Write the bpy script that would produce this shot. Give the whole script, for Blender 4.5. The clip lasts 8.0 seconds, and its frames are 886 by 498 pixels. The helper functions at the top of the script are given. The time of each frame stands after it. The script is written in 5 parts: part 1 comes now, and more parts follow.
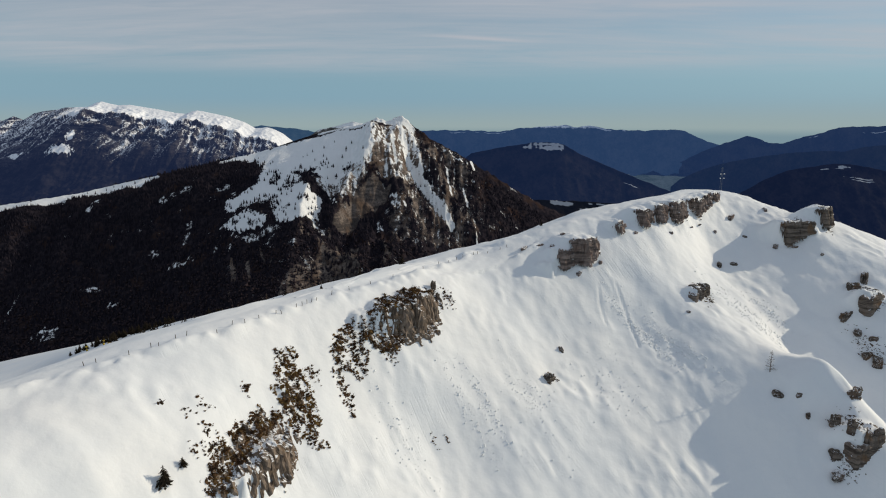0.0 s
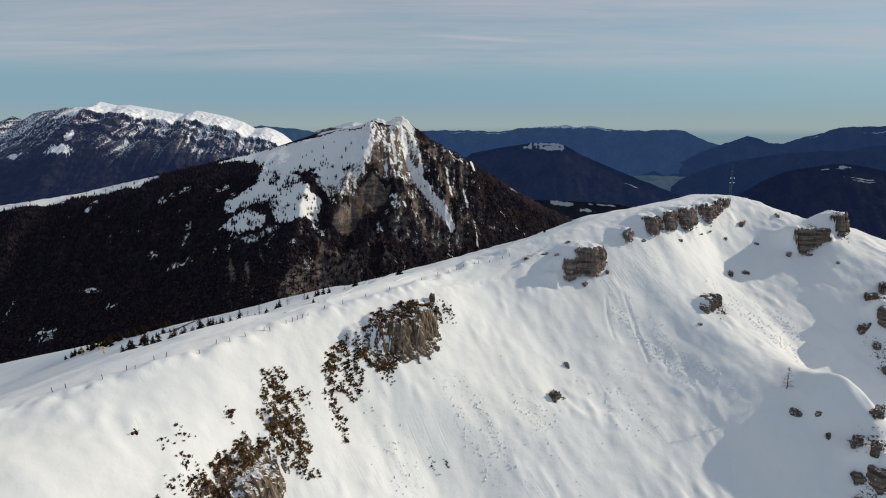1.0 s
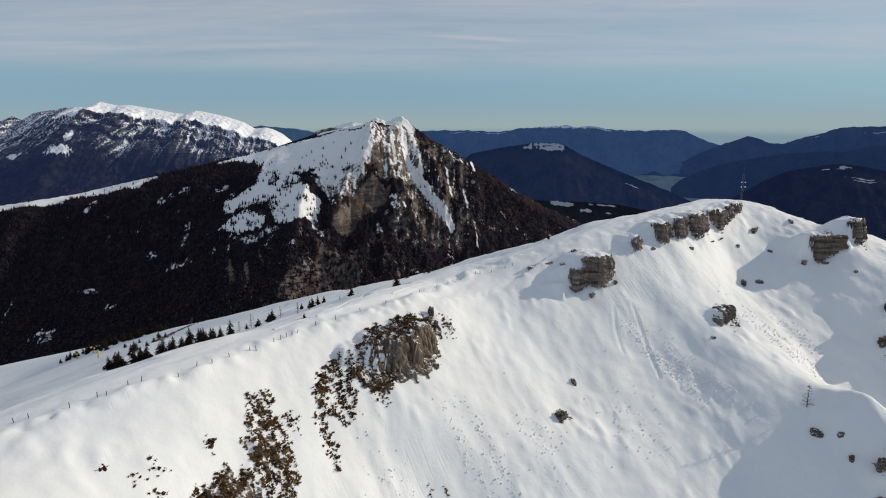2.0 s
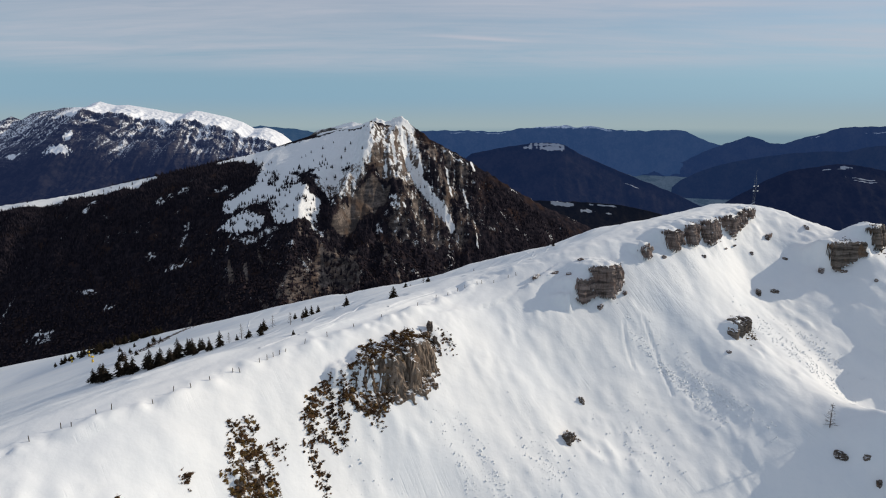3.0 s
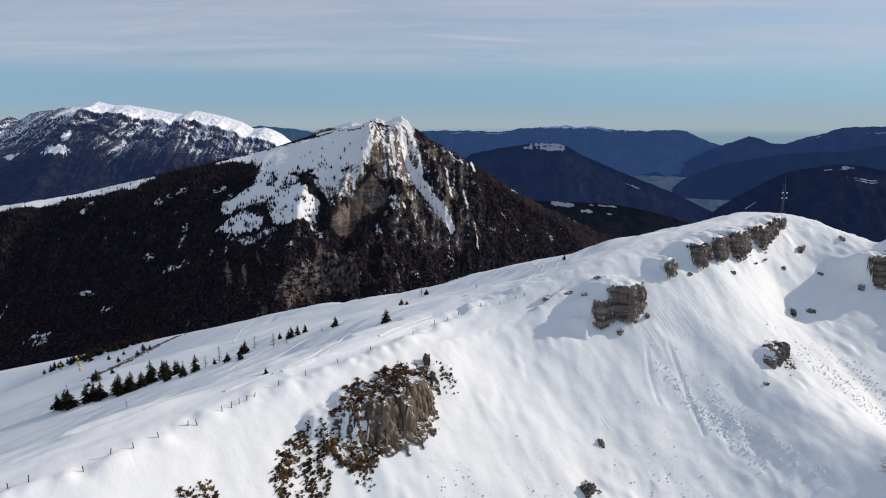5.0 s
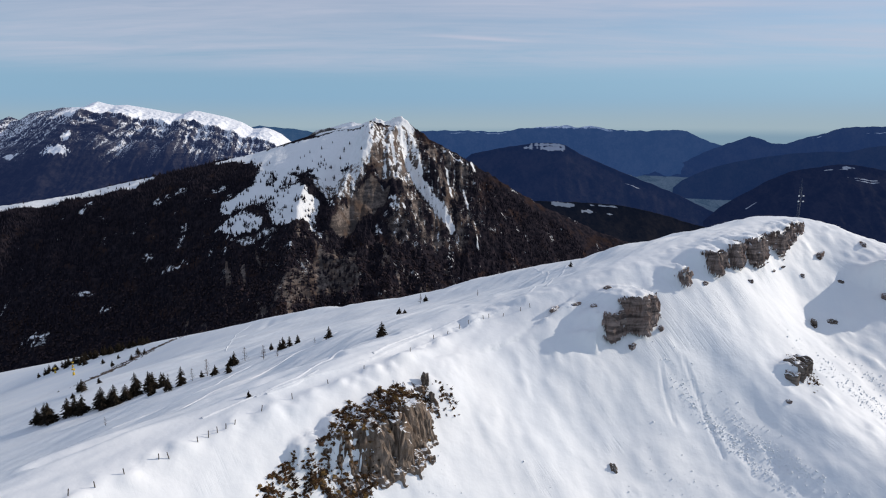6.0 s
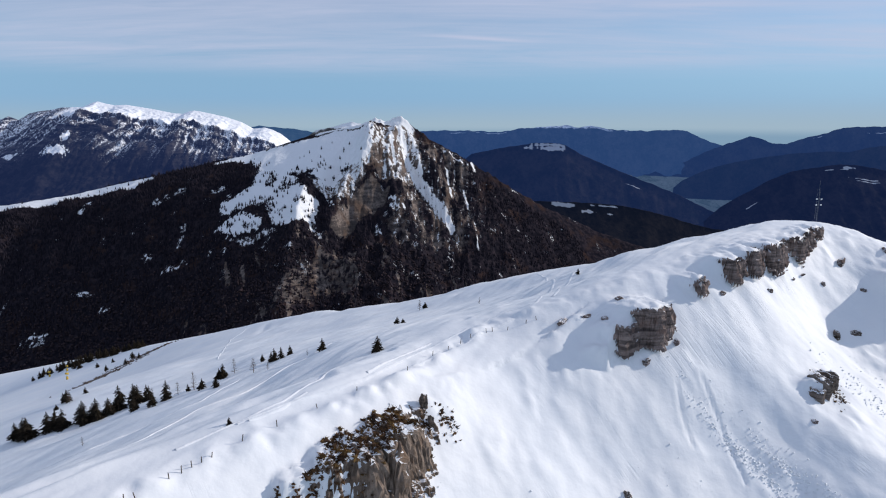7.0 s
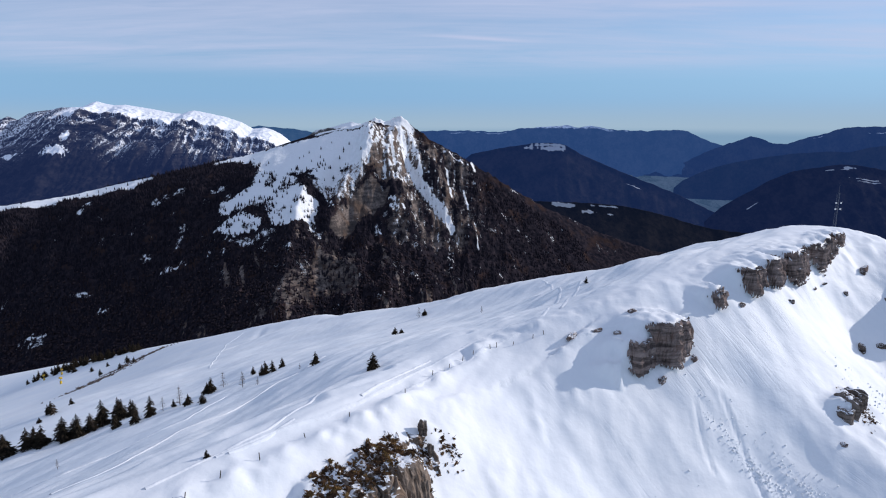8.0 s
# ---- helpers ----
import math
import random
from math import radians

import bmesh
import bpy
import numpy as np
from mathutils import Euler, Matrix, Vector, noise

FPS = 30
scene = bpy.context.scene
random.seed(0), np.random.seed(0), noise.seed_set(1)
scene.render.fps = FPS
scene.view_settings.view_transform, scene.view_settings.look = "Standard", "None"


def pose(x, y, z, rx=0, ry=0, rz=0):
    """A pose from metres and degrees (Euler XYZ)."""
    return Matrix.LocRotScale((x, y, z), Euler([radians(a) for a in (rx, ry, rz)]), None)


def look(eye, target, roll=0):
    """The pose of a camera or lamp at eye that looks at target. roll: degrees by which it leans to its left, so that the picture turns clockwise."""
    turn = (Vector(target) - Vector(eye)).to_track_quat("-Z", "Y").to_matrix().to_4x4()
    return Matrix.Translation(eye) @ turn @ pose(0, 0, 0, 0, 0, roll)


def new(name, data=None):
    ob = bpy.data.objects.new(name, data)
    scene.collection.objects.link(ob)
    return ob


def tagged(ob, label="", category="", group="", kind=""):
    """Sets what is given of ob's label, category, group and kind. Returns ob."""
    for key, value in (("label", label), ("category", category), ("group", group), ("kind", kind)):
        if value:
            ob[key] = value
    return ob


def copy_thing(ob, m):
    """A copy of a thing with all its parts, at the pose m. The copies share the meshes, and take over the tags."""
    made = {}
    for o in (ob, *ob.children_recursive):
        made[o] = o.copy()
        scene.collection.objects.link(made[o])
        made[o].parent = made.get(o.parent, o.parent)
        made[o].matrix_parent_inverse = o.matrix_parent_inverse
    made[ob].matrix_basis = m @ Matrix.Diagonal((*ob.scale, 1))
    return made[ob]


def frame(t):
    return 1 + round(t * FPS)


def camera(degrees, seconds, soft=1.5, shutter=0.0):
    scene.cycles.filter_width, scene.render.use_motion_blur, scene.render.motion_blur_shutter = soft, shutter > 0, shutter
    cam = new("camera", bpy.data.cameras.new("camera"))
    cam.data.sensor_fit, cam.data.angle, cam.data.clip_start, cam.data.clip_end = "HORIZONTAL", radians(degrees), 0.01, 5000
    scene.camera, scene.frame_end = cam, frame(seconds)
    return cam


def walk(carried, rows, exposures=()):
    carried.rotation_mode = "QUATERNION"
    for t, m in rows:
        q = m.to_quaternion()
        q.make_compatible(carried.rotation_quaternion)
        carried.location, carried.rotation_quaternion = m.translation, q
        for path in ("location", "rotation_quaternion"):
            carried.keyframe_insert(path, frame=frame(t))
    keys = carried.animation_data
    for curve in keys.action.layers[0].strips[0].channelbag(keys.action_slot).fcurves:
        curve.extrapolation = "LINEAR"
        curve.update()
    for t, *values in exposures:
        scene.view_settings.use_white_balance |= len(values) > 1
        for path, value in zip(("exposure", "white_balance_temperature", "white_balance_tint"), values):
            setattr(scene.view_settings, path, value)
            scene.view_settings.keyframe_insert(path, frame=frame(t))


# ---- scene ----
cam = camera(70, 8.0, soft=1.1)
# a level, straight flight along +Y; the view keeps its direction
PATH = [(0.0, pose(0.00, 0.00, 100.00, 78, 0, 0)),
        (1.0, pose(0.10, 7.46, 100.61, 78, 0, 0)),
        (2.0, pose(0.20, 15.18, 101.06, 78, 0, 0)),
        (3.0, pose(0.29, 23.06, 101.33, 78, 0, 0)),
        (4.0, pose(0.37, 30.98, 101.40, 78, 0, 0)),
        (5.0, pose(0.43, 38.86, 101.32, 78, 0, 0)),
        (6.0, pose(0.47, 46.63, 101.15, 78, 0, 0)),
        (7.0, pose(0.45, 54.20, 100.96, 78, 0, 0)),
        (8.0, pose(0.35, 61.53, 100.88, 78, 0, 0))]
walk(cam, PATH, exposures=[(0.0, -0.13, 7190, 5), (4.0, 0.03, 6830, 9), (6.5, 0.11, 6360, 11), (8.0, 0.19, 5950, 13)])

# ---- light ----
SUN = Vector((0.876, 0.285, 0.394)).normalized()
world = bpy.data.worlds.new("winter_sky")
scene.world = world
world.use_nodes = True
wt = world.node_tree
wt.nodes.clear()


def wnode(kind, **kw):
    n = wt.nodes.new(kind)
    for k, v in kw.items():
        n.inputs[k].default_value = v
    return n


sky = wt.nodes.new("ShaderNodeTexSky")
sky.sky_type, sky.sun_disc = "NISHITA", False
sky.sun_elevation = math.asin(SUN.z)
sky.sun_rotation = math.atan2(SUN.x, SUN.y)
sky.altitude, sky.air_density, sky.dust_density, sky.ozone_density = 2000, 1.0, 0.6, 2.0
geo = wt.nodes.new("ShaderNodeTexCoord")
split = wt.nodes.new("ShaderNodeSeparateXYZ")
wt.links.new(geo.outputs["Generated"], split.inputs[0])


def wmath(op, a, b=None, clamp=False):
    n = wt.nodes.new("ShaderNodeMath")
    n.operation, n.use_clamp = op, clamp
    for i, v in enumerate((a, b)):
        if v is None:
            continue
        if isinstance(v, (int, float)):
            n.inputs[i].default_value = v
        else:
            wt.links.new(v, n.inputs[i])
    return n.outputs[0]


# high veil of cirrus: a flat layer overhead, so its streaks run to the horizon
height = wmath("ADD", wmath("MAXIMUM", split.outputs[2], 0.0), 0.06)
flat = wt.nodes.new("ShaderNodeCombineXYZ")
wt.links.new(wmath("DIVIDE", split.outputs[0], height), flat.inputs[0])
wt.links.new(wmath("DIVIDE", split.outputs[1], height), flat.inputs[1])
bend = wt.nodes.new("ShaderNodeMapping")
bend.inputs["Rotation"].default_value = (0, 0, radians(-6))
bend.inputs["Scale"].default_value = (0.34, 1.15, 1)
wt.links.new(flat.outputs[0], bend.inputs[0])
veil = wnode("ShaderNodeTexNoise", Scale=0.55, Detail=6, Roughness=0.62, Distortion=0.5)
wt.links.new(bend.outputs[0], veil.inputs["Vector"])
fine = wnode("ShaderNodeTexNoise", Scale=2.6, Detail=5, Roughness=0.65, Distortion=0.8)
wt.links.new(bend.outputs[0], fine.inputs["Vector"])
mixed = wmath("ADD", wmath("MULTIPLY", veil.outputs[0], 0.75), wmath("MULTIPLY", fine.outputs[0], 0.25))
thick = wt.nodes.new("ShaderNodeMapRange")
thick.inputs[1].default_value, thick.inputs[2].default_value = 0.38, 0.64
thick.inputs[3].default_value, thick.inputs[4].default_value = 0.0, 1.0
wt.links.new(mixed, thick.inputs[0])
rise = wt.nodes.new("ShaderNodeMapRange")
rise.interpolation_type = "SMOOTHSTEP"
rise.inputs[1].default_value, rise.inputs[2].default_value = 0.045, 0.088
rise.inputs[3].default_value, rise.inputs[4].default_value = 0.0, 0.85
wt.links.new(split.outputs[2], rise.inputs[0])
cover = wmath("MULTIPLY", wmath("ADD", wmath("MULTIPLY", thick.outputs[0], 0.72), 0.28), rise.outputs[0], True)
# one thin high streak left by an aircraft
ahead = wmath("MAXIMUM", split.outputs[1], 0.05)
side = wmath("DIVIDE", split.outputs[0], ahead)
rise_e = wmath("DIVIDE", split.outputs[2], ahead)
off_line = wmath("DIVIDE", wmath("ADD", wmath("SUBTRACT", rise_e, 0.1158), wmath("MULTIPLY", side, 0.058)), 0.0028)
off_mid = wmath("DIVIDE", wmath("SUBTRACT", side, 0.055), 0.075)
contrail = wmath("POWER", 2.718, wmath("MULTIPLY", wmath("ADD", wmath("MULTIPLY", off_line, off_line), wmath("MULTIPLY", off_mid, off_mid)), -1.0))
cover = wmath("ADD", cover, wmath("MULTIPLY", contrail, 0.5), True)
blend = wt.nodes.new("ShaderNodeMix")
blend.data_type = "RGBA"
wt.links.new(cover, blend.inputs[0])
blend.inputs[7].default_value = (5.3, 5.7, 7.0, 1)
# clear cold air low down, all round the horizon
low = wt.nodes.new("ShaderNodeMapRange")
low.interpolation_type = "SMOOTHSTEP"
low.inputs[1].default_value, low.inputs[2].default_value = -0.02, 0.20
low.inputs[3].default_value, low.inputs[4].default_value = 0.9, 0.15
wt.links.new(split.outputs[2], low.inputs[0])
air = wt.nodes.new("ShaderNodeMix")
air.data_type = "RGBA"
wt.links.new(low.outputs[0], air.inputs[0])
wt.links.new(sky.outputs[0], air.inputs[6])
wt.links.new(air.outputs[2], blend.inputs[6])
air.inputs[7].default_value = (2.1, 4.1, 6.3, 1)
# pale dust that hangs over the far plain
dust = wt.nodes.new("ShaderNodeMapRange")
dust.interpolation_type = "SMOOTHSTEP"
dust.inputs[1].default_value, dust.inputs[2].default_value = -0.02, 0.03
dust.inputs[3].default_value, dust.inputs[4].default_value = 0.9, 0.0
wt.links.new(split.outputs[2], dust.inputs[0])
pale = wt.nodes.new("ShaderNodeMix")
pale.data_type = "RGBA"
wt.links.new(dust.outputs[0], pale.inputs[0])
wt.links.new(blend.outputs[2], pale.inputs[6])
pale.inputs[7].default_value = (3.7, 4.75, 5.3, 1)
# the plain itself, far below the horizon, lies under bluer air
under = wt.nodes.new("ShaderNodeMapRange")
under.interpolation_type = "SMOOTHSTEP"
under.inputs[1].default_value, under.inputs[2].default_value = -0.017, -0.032
under.inputs[3].default_value, under.inputs[4].default_value = 0.0, 1.0
wt.links.new(split.outputs[2], under.inputs[0])
deep = wt.nodes.new("ShaderNodeMix")
deep.data_type = "RGBA"
wt.links.new(under.outputs[0], deep.inputs[0])
wt.links.new(pale.outputs[2], deep.inputs[6])
deep.inputs[7].default_value = (2.3, 3.5, 4.5, 1)
back = wnode("ShaderNodeBackground", Strength=0.090)
wt.links.new(deep.outputs[2], back.inputs[0])
wout = wt.nodes.new("ShaderNodeOutputWorld")
wt.links.new(back.outputs[0], wout.inputs[0])

lamp = bpy.data.lights.new("sun", "SUN")
lamp.energy, lamp.angle, lamp.color = 2.98, radians(0.55), (1.0, 0.91, 0.79)
sun = new("sun", lamp)
sun.matrix_world = look(SUN * 100, (0, 0, 0))

# ---- numbers: noise, curves, meshes ----
def lattice(ix, iy, seed):
    h = (ix.astype(np.int64) * 374761393 + iy.astype(np.int64) * 668265263 + seed * 974634533) & 0xFFFFFFFF
    h = ((h ^ (h >> 13)) * 1274126177) & 0xFFFFFFFF
    return (h ^ (h >> 16)) & 0xFFFF


def perlin(x, y, seed=0):
    x, y = np.asarray(x, float), np.asarray(y, float)
    ix, iy = np.floor(x), np.floor(y)
    fx, fy = x - ix, y - iy
    ux, uy = fx * fx * fx * (fx * (fx * 6 - 15) + 10), fy * fy * fy * (fy * (fy * 6 - 15) + 10)

    def corner(dx, dy):
        a = lattice(ix + dx, iy + dy, seed) * (2 * np.pi / 65536)
        return np.cos(a) * (fx - dx) + np.sin(a) * (fy - dy)
    low = corner(0, 0) * (1 - ux) + corner(1, 0) * ux
    high = corner(0, 1) * (1 - ux) + corner(1, 1) * ux
    return (low * (1 - uy) + high * uy) * 1.5


def fbm(x, y, seed=0, octaves=4, gain=0.5):
    total, amp, f = 0.0, 1.0, 1.0
    for k in range(octaves):
        total = total + amp * perlin(x * f + 17.3 * k, y * f - 9.1 * k, seed + k)
        amp, f = amp * gain, f * 2.03
    return total


def ridged(x, y, seed=0, octaves=4, gain=0.5):
    total, amp, f = 0.0, 1.0, 1.0
    for k in range(octaves):
        total = total + amp * (1 - 2 * np.abs(perlin(x * f + 7.7 * k, y * f + 3.1 * k, seed + k)))
        amp, f = amp * gain, f * 2.1
    return total


def step(a, b, x):
    t = np.clip((np.asarray(x, float) - a) / (b - a), 0, 1)
    return t * t * (3 - 2 * t)


def along(line, spacing):
    """Even points on a polyline."""
    line = np.array(line, float)
    s = np.r_[0, np.cumsum(np.linalg.norm(np.diff(line[:, :2], axis=0), axis=1))]
    at = np.linspace(0, s[-1], max(2, int(round(s[-1] / spacing)) + 1))
    return np.stack([np.interp(at, s, line[:, k]) for k in range(3)], 1)


def near_line(x, y, line, spacing=1.5):
    """Distance in plan from a polyline, and the way gone along it."""
    pts = along(line, spacing)
    best, where = np.full(x.shape, 1e9), np.zeros(x.shape)
    for n in range(len(pts) - 1):
        a, b = pts[n, :2], pts[n + 1, :2]
        ab = b - a
        t = np.clip(((x - a[0]) * ab[0] + (y - a[1]) * ab[1]) / (ab @ ab), 0, 1)
        d = np.hypot(x - a[0] - t * ab[0], y - a[1] - t * ab[1])
        hit = d < best
        best[hit], where[hit] = d[hit], (n + t)[hit] * spacing
    return best, where


def grid_mesh(name, X, Y, Z, keep=None):
    """A smooth sheet from three arrays of one shape."""
    rows, cols = X.shape
    me = bpy.data.meshes.new(name)
    n = np.arange(rows * cols).reshape(rows, cols)
    quads = np.stack([n[:-1, :-1], n[:-1, 1:], n[1:, 1:], n[1:, :-1]], -1).reshape(-1, 4)
    if keep is not None:
        quads = quads[keep.reshape(-1)]
    me.vertices.add(rows * cols)
    me.vertices.foreach_set("co", np.stack([X, Y, Z], -1).astype(np.float32).ravel())
    me.loops.add(quads.size)
    me.loops.foreach_set("vertex_index", quads.astype(np.int32).ravel())
    me.polygons.add(len(quads))
    me.polygons.foreach_set("loop_start", (np.arange(len(quads)) * 4).astype(np.int32))
    me.polygons.foreach_set("use_smooth", np.ones(len(quads), bool))
    me.update(calc_edges=True)
    return me


def weights(me, name, values):
    """A per-vertex cover of the ground (snow, wood, rock), 0 to 1."""
    layer = me.attributes.new(name, "FLOAT", "POINT")
    layer.data.foreach_set("value", np.clip(values, 0, 1).astype(np.float32).ravel())


def part(name, bm, material, parent=None, label="", smooth=True):
    me = bpy.data.meshes.new(name)
    bm.to_mesh(me)
    bm.free()
    if smooth:
        me.polygons.foreach_set("use_smooth", np.ones(len(me.polygons), bool))
    me.materials.append(material)
    ob = new(name, me)
    if parent:
        ob.parent = parent
    if label:
        ob["label"] = label
    return ob


def facets(name, verts, faces, material, parent=None, label="", smooth=False):
    me = bpy.data.meshes.new(name)
    me.from_pydata([tuple(v) for v in verts], [], [tuple(f) for f in faces])
    if smooth:
        me.polygons.foreach_set("use_smooth", np.ones(len(me.polygons), bool))
    me.materials.append(material)
    ob = new(name, me)
    if parent:
        ob.parent = parent
    if label:
        ob["label"] = label
    return ob


# ---- materials ----
class Shader:
    """A small hand for wiring node materials."""

    def __init__(self, name, roughness=0.8):
        self.mat = bpy.data.materials.new(name)
        self.mat.use_nodes = True
        self.t = self.mat.node_tree
        self.bsdf = self.t.nodes["Principled BSDF"]
        self.bsdf.inputs["Roughness"].default_value = roughness
        self.bsdf.inputs["Specular IOR Level"].default_value = 0.0 if roughness > 0.8 else 0.2
        self.pos = self.t.nodes.new("ShaderNodeNewGeometry").outputs["Position"]

    def node(self, kind, **kw):
        n = self.t.nodes.new(kind)
        for k, v in kw.items():
            n.inputs[k].default_value = v
        return n

    def link(self, a, b):
        self.t.links.new(a, b)

    def noise(self, scale, detail=4, rough=0.55, stretch=(1, 1, 1), turn=(0, 0, 0), distortion=0.0, vector=None):
        m = self.t.nodes.new("ShaderNodeMapping")
        m.inputs["Scale"].default_value = stretch
        m.inputs["Rotation"].default_value = turn
        self.link(vector or self.pos, m.inputs[0])
        n = self.node("ShaderNodeTexNoise", Scale=scale, Detail=detail, Roughness=rough, Distortion=distortion)
        self.link(m.outputs[0], n.inputs["Vector"])
        return n.outputs[0]

    def cover(self, name):
        n = self.t.nodes.new("ShaderNodeAttribute")
        n.attribute_name = name
        return n.outputs["Fac"]

    def math(self, op, a, b=None, clamp=False):
        n = self.t.nodes.new("ShaderNodeMath")
        n.operation, n.use_clamp = op, clamp
        for i, v in enumerate((a, b)):
            if v is None:
                continue
            if isinstance(v, (int, float)):
                n.inputs[i].default_value = v
            else:
                self.link(v, n.inputs[i])
        return n.outputs[0]

    def ramp(self, value, lo, hi, a=0.0, b=1.0):
        n = self.t.nodes.new("ShaderNodeMapRange")
        n.interpolation_type = "SMOOTHSTEP"
        for i, v in enumerate((lo, hi, a, b)):
            n.inputs[i + 1].default_value = v
        self.link(value, n.inputs[0])
        return n.outputs[0]

    def mix(self, f, a, b):
        n = self.t.nodes.new("ShaderNodeMix")
        n.data_type = "RGBA"
        for i, v in ((0, f), (6, a), (7, b)):
            if isinstance(v, tuple):
                n.inputs[i].default_value = (*v, 1)
            elif isinstance(v, (int, float)):
                n.inputs[i].default_value = v
            else:
                self.link(v, n.inputs[i])
        return n.outputs[2]

    def upness(self):
        g = self.t.nodes.new("ShaderNodeNewGeometry")
        s = self.t.nodes.new("ShaderNodeSeparateXYZ")
        self.link(g.outputs["Normal"], s.inputs[0])
        return s.outputs[2]

    def axis(self, k):
        s = self.t.nodes.new("ShaderNodeSeparateXYZ")
        self.link(self.pos, s.inputs[0])
        return s.outputs[k]

    def colour(self, c):
        if isinstance(c, tuple):
            self.bsdf.inputs["Base Color"].default_value = (*c, 1)
        else:
            self.link(c, self.bsdf.inputs["Base Color"])

    def bump(self, value, distance, strength=1.0):
        n = self.node("ShaderNodeBump", Strength=strength, Distance=distance)
        self.link(value, n.inputs["Height"])
        old = self.bsdf.inputs["Normal"]
        if old.is_linked:
            self.link(old.links[0].from_socket, n.inputs["Normal"])
        self.link(n.outputs[0], old)
        return self


def snow_material():
    s = Shader("wind_packed_snow", 0.55)
    a = s.noise(0.05, 5)
    b = s.noise(1.4, 5)
    base = s.mix(s.ramp(a, 0.35, 0.65), (0.82, 0.845, 0.875), (0.88, 0.89, 0.90))
    base = s.mix(s.math("MULTIPLY", s.ramp(b, 0.5, 0.75), 0.25), base, (0.78, 0.805, 0.84))
    s.colour(base)
    s.bump(s.noise(0.5, 4, 0.5), 0.22)
    s.bump(s.noise(2.2, 4, 0.6, stretch=(1, 1, 0.4)), 0.05)
    return s.mat


def rock_material(name="weathered_limestone", light=(0.30, 0.238, 0.212), dark=(0.088, 0.070, 0.065), rust=(0.21, 0.146, 0.122), snowy=0.8, upright=False):
    s = Shader(name, 0.9)
    strata = s.noise(0.9, 6, 0.65, stretch=(1.3, 1.3, 0.22) if upright else (0.18, 0.18, 1.7), distortion=0.4)
    blotch = s.noise(0.35, 5, 0.6)
    grain = s.noise(3.5, 5, 0.65)
    base = s.mix(s.ramp(strata, 0.36, 0.62), dark, light)
    base = s.mix(s.ramp(blotch, 0.52, 0.68), base, rust)
    base = s.mix(s.ramp(grain, 0.5, 0.72, 0, 0.6), base, dark)
    rest = s.math("ADD", s.upness(), s.math("MULTIPLY", s.math("SUBTRACT", s.noise(0.9, 5, 0.6), 0.5), 1.5))
    s.colour(s.mix(s.ramp(rest, snowy, snowy + 0.08), base, (0.85, 0.86, 0.88)))
    s.bump(strata, 0.18)
    s.bump(grain, 0.14)
    return s.mat


SNOW = snow_material()
ROCK = rock_material()

# ---- the ridge: one sheet of ground from the lines that shape it (x, y, z) ----
CREST = [(-120, 15, 60), (-58, 77, 64), (-37, 98, 64.9), (-29, 109, 65.2), (-14, 124, 65.3), (-5, 134, 66), (2, 148, 65.6),
         (8, 155, 66.4), (21, 159, 69.5), (33, 163, 72), (46, 168, 73.5), (58, 175, 75), (75, 188, 76), (87, 198, 76.4),
         (95, 200, 75), (102, 198, 72), (110, 190, 69.5), (123, 199, 66.6), (133, 205, 60), (165, 218, 52)]
RIM = [(-640, 900, -280), (-460, 782, -212), (-342, 680, -154), (-207, 509, -68), (-102, 428, -26), (-56, 380, -5), (-20, 320, 18.5),
       (4, 285, 33), (21, 255, 48.5), (34.5, 232, 57.5), (43, 222, 61), (55, 215, 67), (70, 211, 72), (88, 204, 75.5)]
SHELF = [(-300, 300, -62), (-156, 295, -14), (-112, 239, 16), (-78, 196, 33), (-53, 196, 40.8), (-24, 178, 54.2), (-6, 205, 51), (13, 176, 62.5),
         (23, 184, 65.4), (40, 192, 70)]
BENCH = [(-240, 400, -64), (-150, 345, -24), (-92, 310, 5), (-45, 255, 29), (-6, 233, 45), (20, 214, 56), (40, 205, 64.5), (62, 203, 71)]
BROW = [(-400, 560, -142), (-293, 524, -96), (-210, 455, -60), (-117, 389, -18), (-80, 356, -2), (-42, 310, 18.5), (-16, 279, 31.5), (0, 262, 39.5)]
KNOB = [(20, 172, 66.5), (34, 176, 70.2), (51, 181, 74), (66, 190, 75.6)]
VERGE = [(-62, 112, 55.5), (-46, 124, 57.8), (-33, 134, 59.8), (-18, 143, 62.5)]
SLOPE = [(-130, 70, 38), (-84, 115, 42), (-60, 141, 47.5), (-42, 148, 52.3), (-26, 146, 58), (-10, 152, 63.8)]
FLANK = [(-90, 10, 50), (-49, 63, 58.5), (-34.5, 78, 54.5), (-24, 91, 49.5), (-16, 104, 50), (-5, 113, 50), (8, 121.5, 49), (26, 136, 50),
         (44, 142.5, 50.3), (54, 147.5, 53.6)]
FOOT = [(-70, 0, 30), (-36, 58, 40), (-14, 88, 38), (-1, 107, 40), (15, 112.5, 38.3), (34, 122, 38), (52, 128, 38.5), (60, 124, 36)]
RIB = [(75, 176, 64), (67, 159, 58), (61, 148.5, 54), (66, 138, 47.8), (71.8, 132.4, 43.6), (77.6, 131.2, 45.1), (84.1, 130.2, 47.3), (90.2, 125, 40), (94, 114.5, 32.5)]
NOSE = [(80.2, 123.8, 37.8), (79.1, 117.7, 31.8), (81.2, 110.6, 26.8)]
GULLY = [(88, 182, 66), (80, 168, 57), (84, 152, 47), (91, 139, 37.5), (104, 120, 26)]
SPUR = [(110, 188, 71.4), (105, 181, 68), (107, 174, 64), (112, 163, 57), (117, 152, 51.5), (126, 140, 44), (140, 120, 40)]
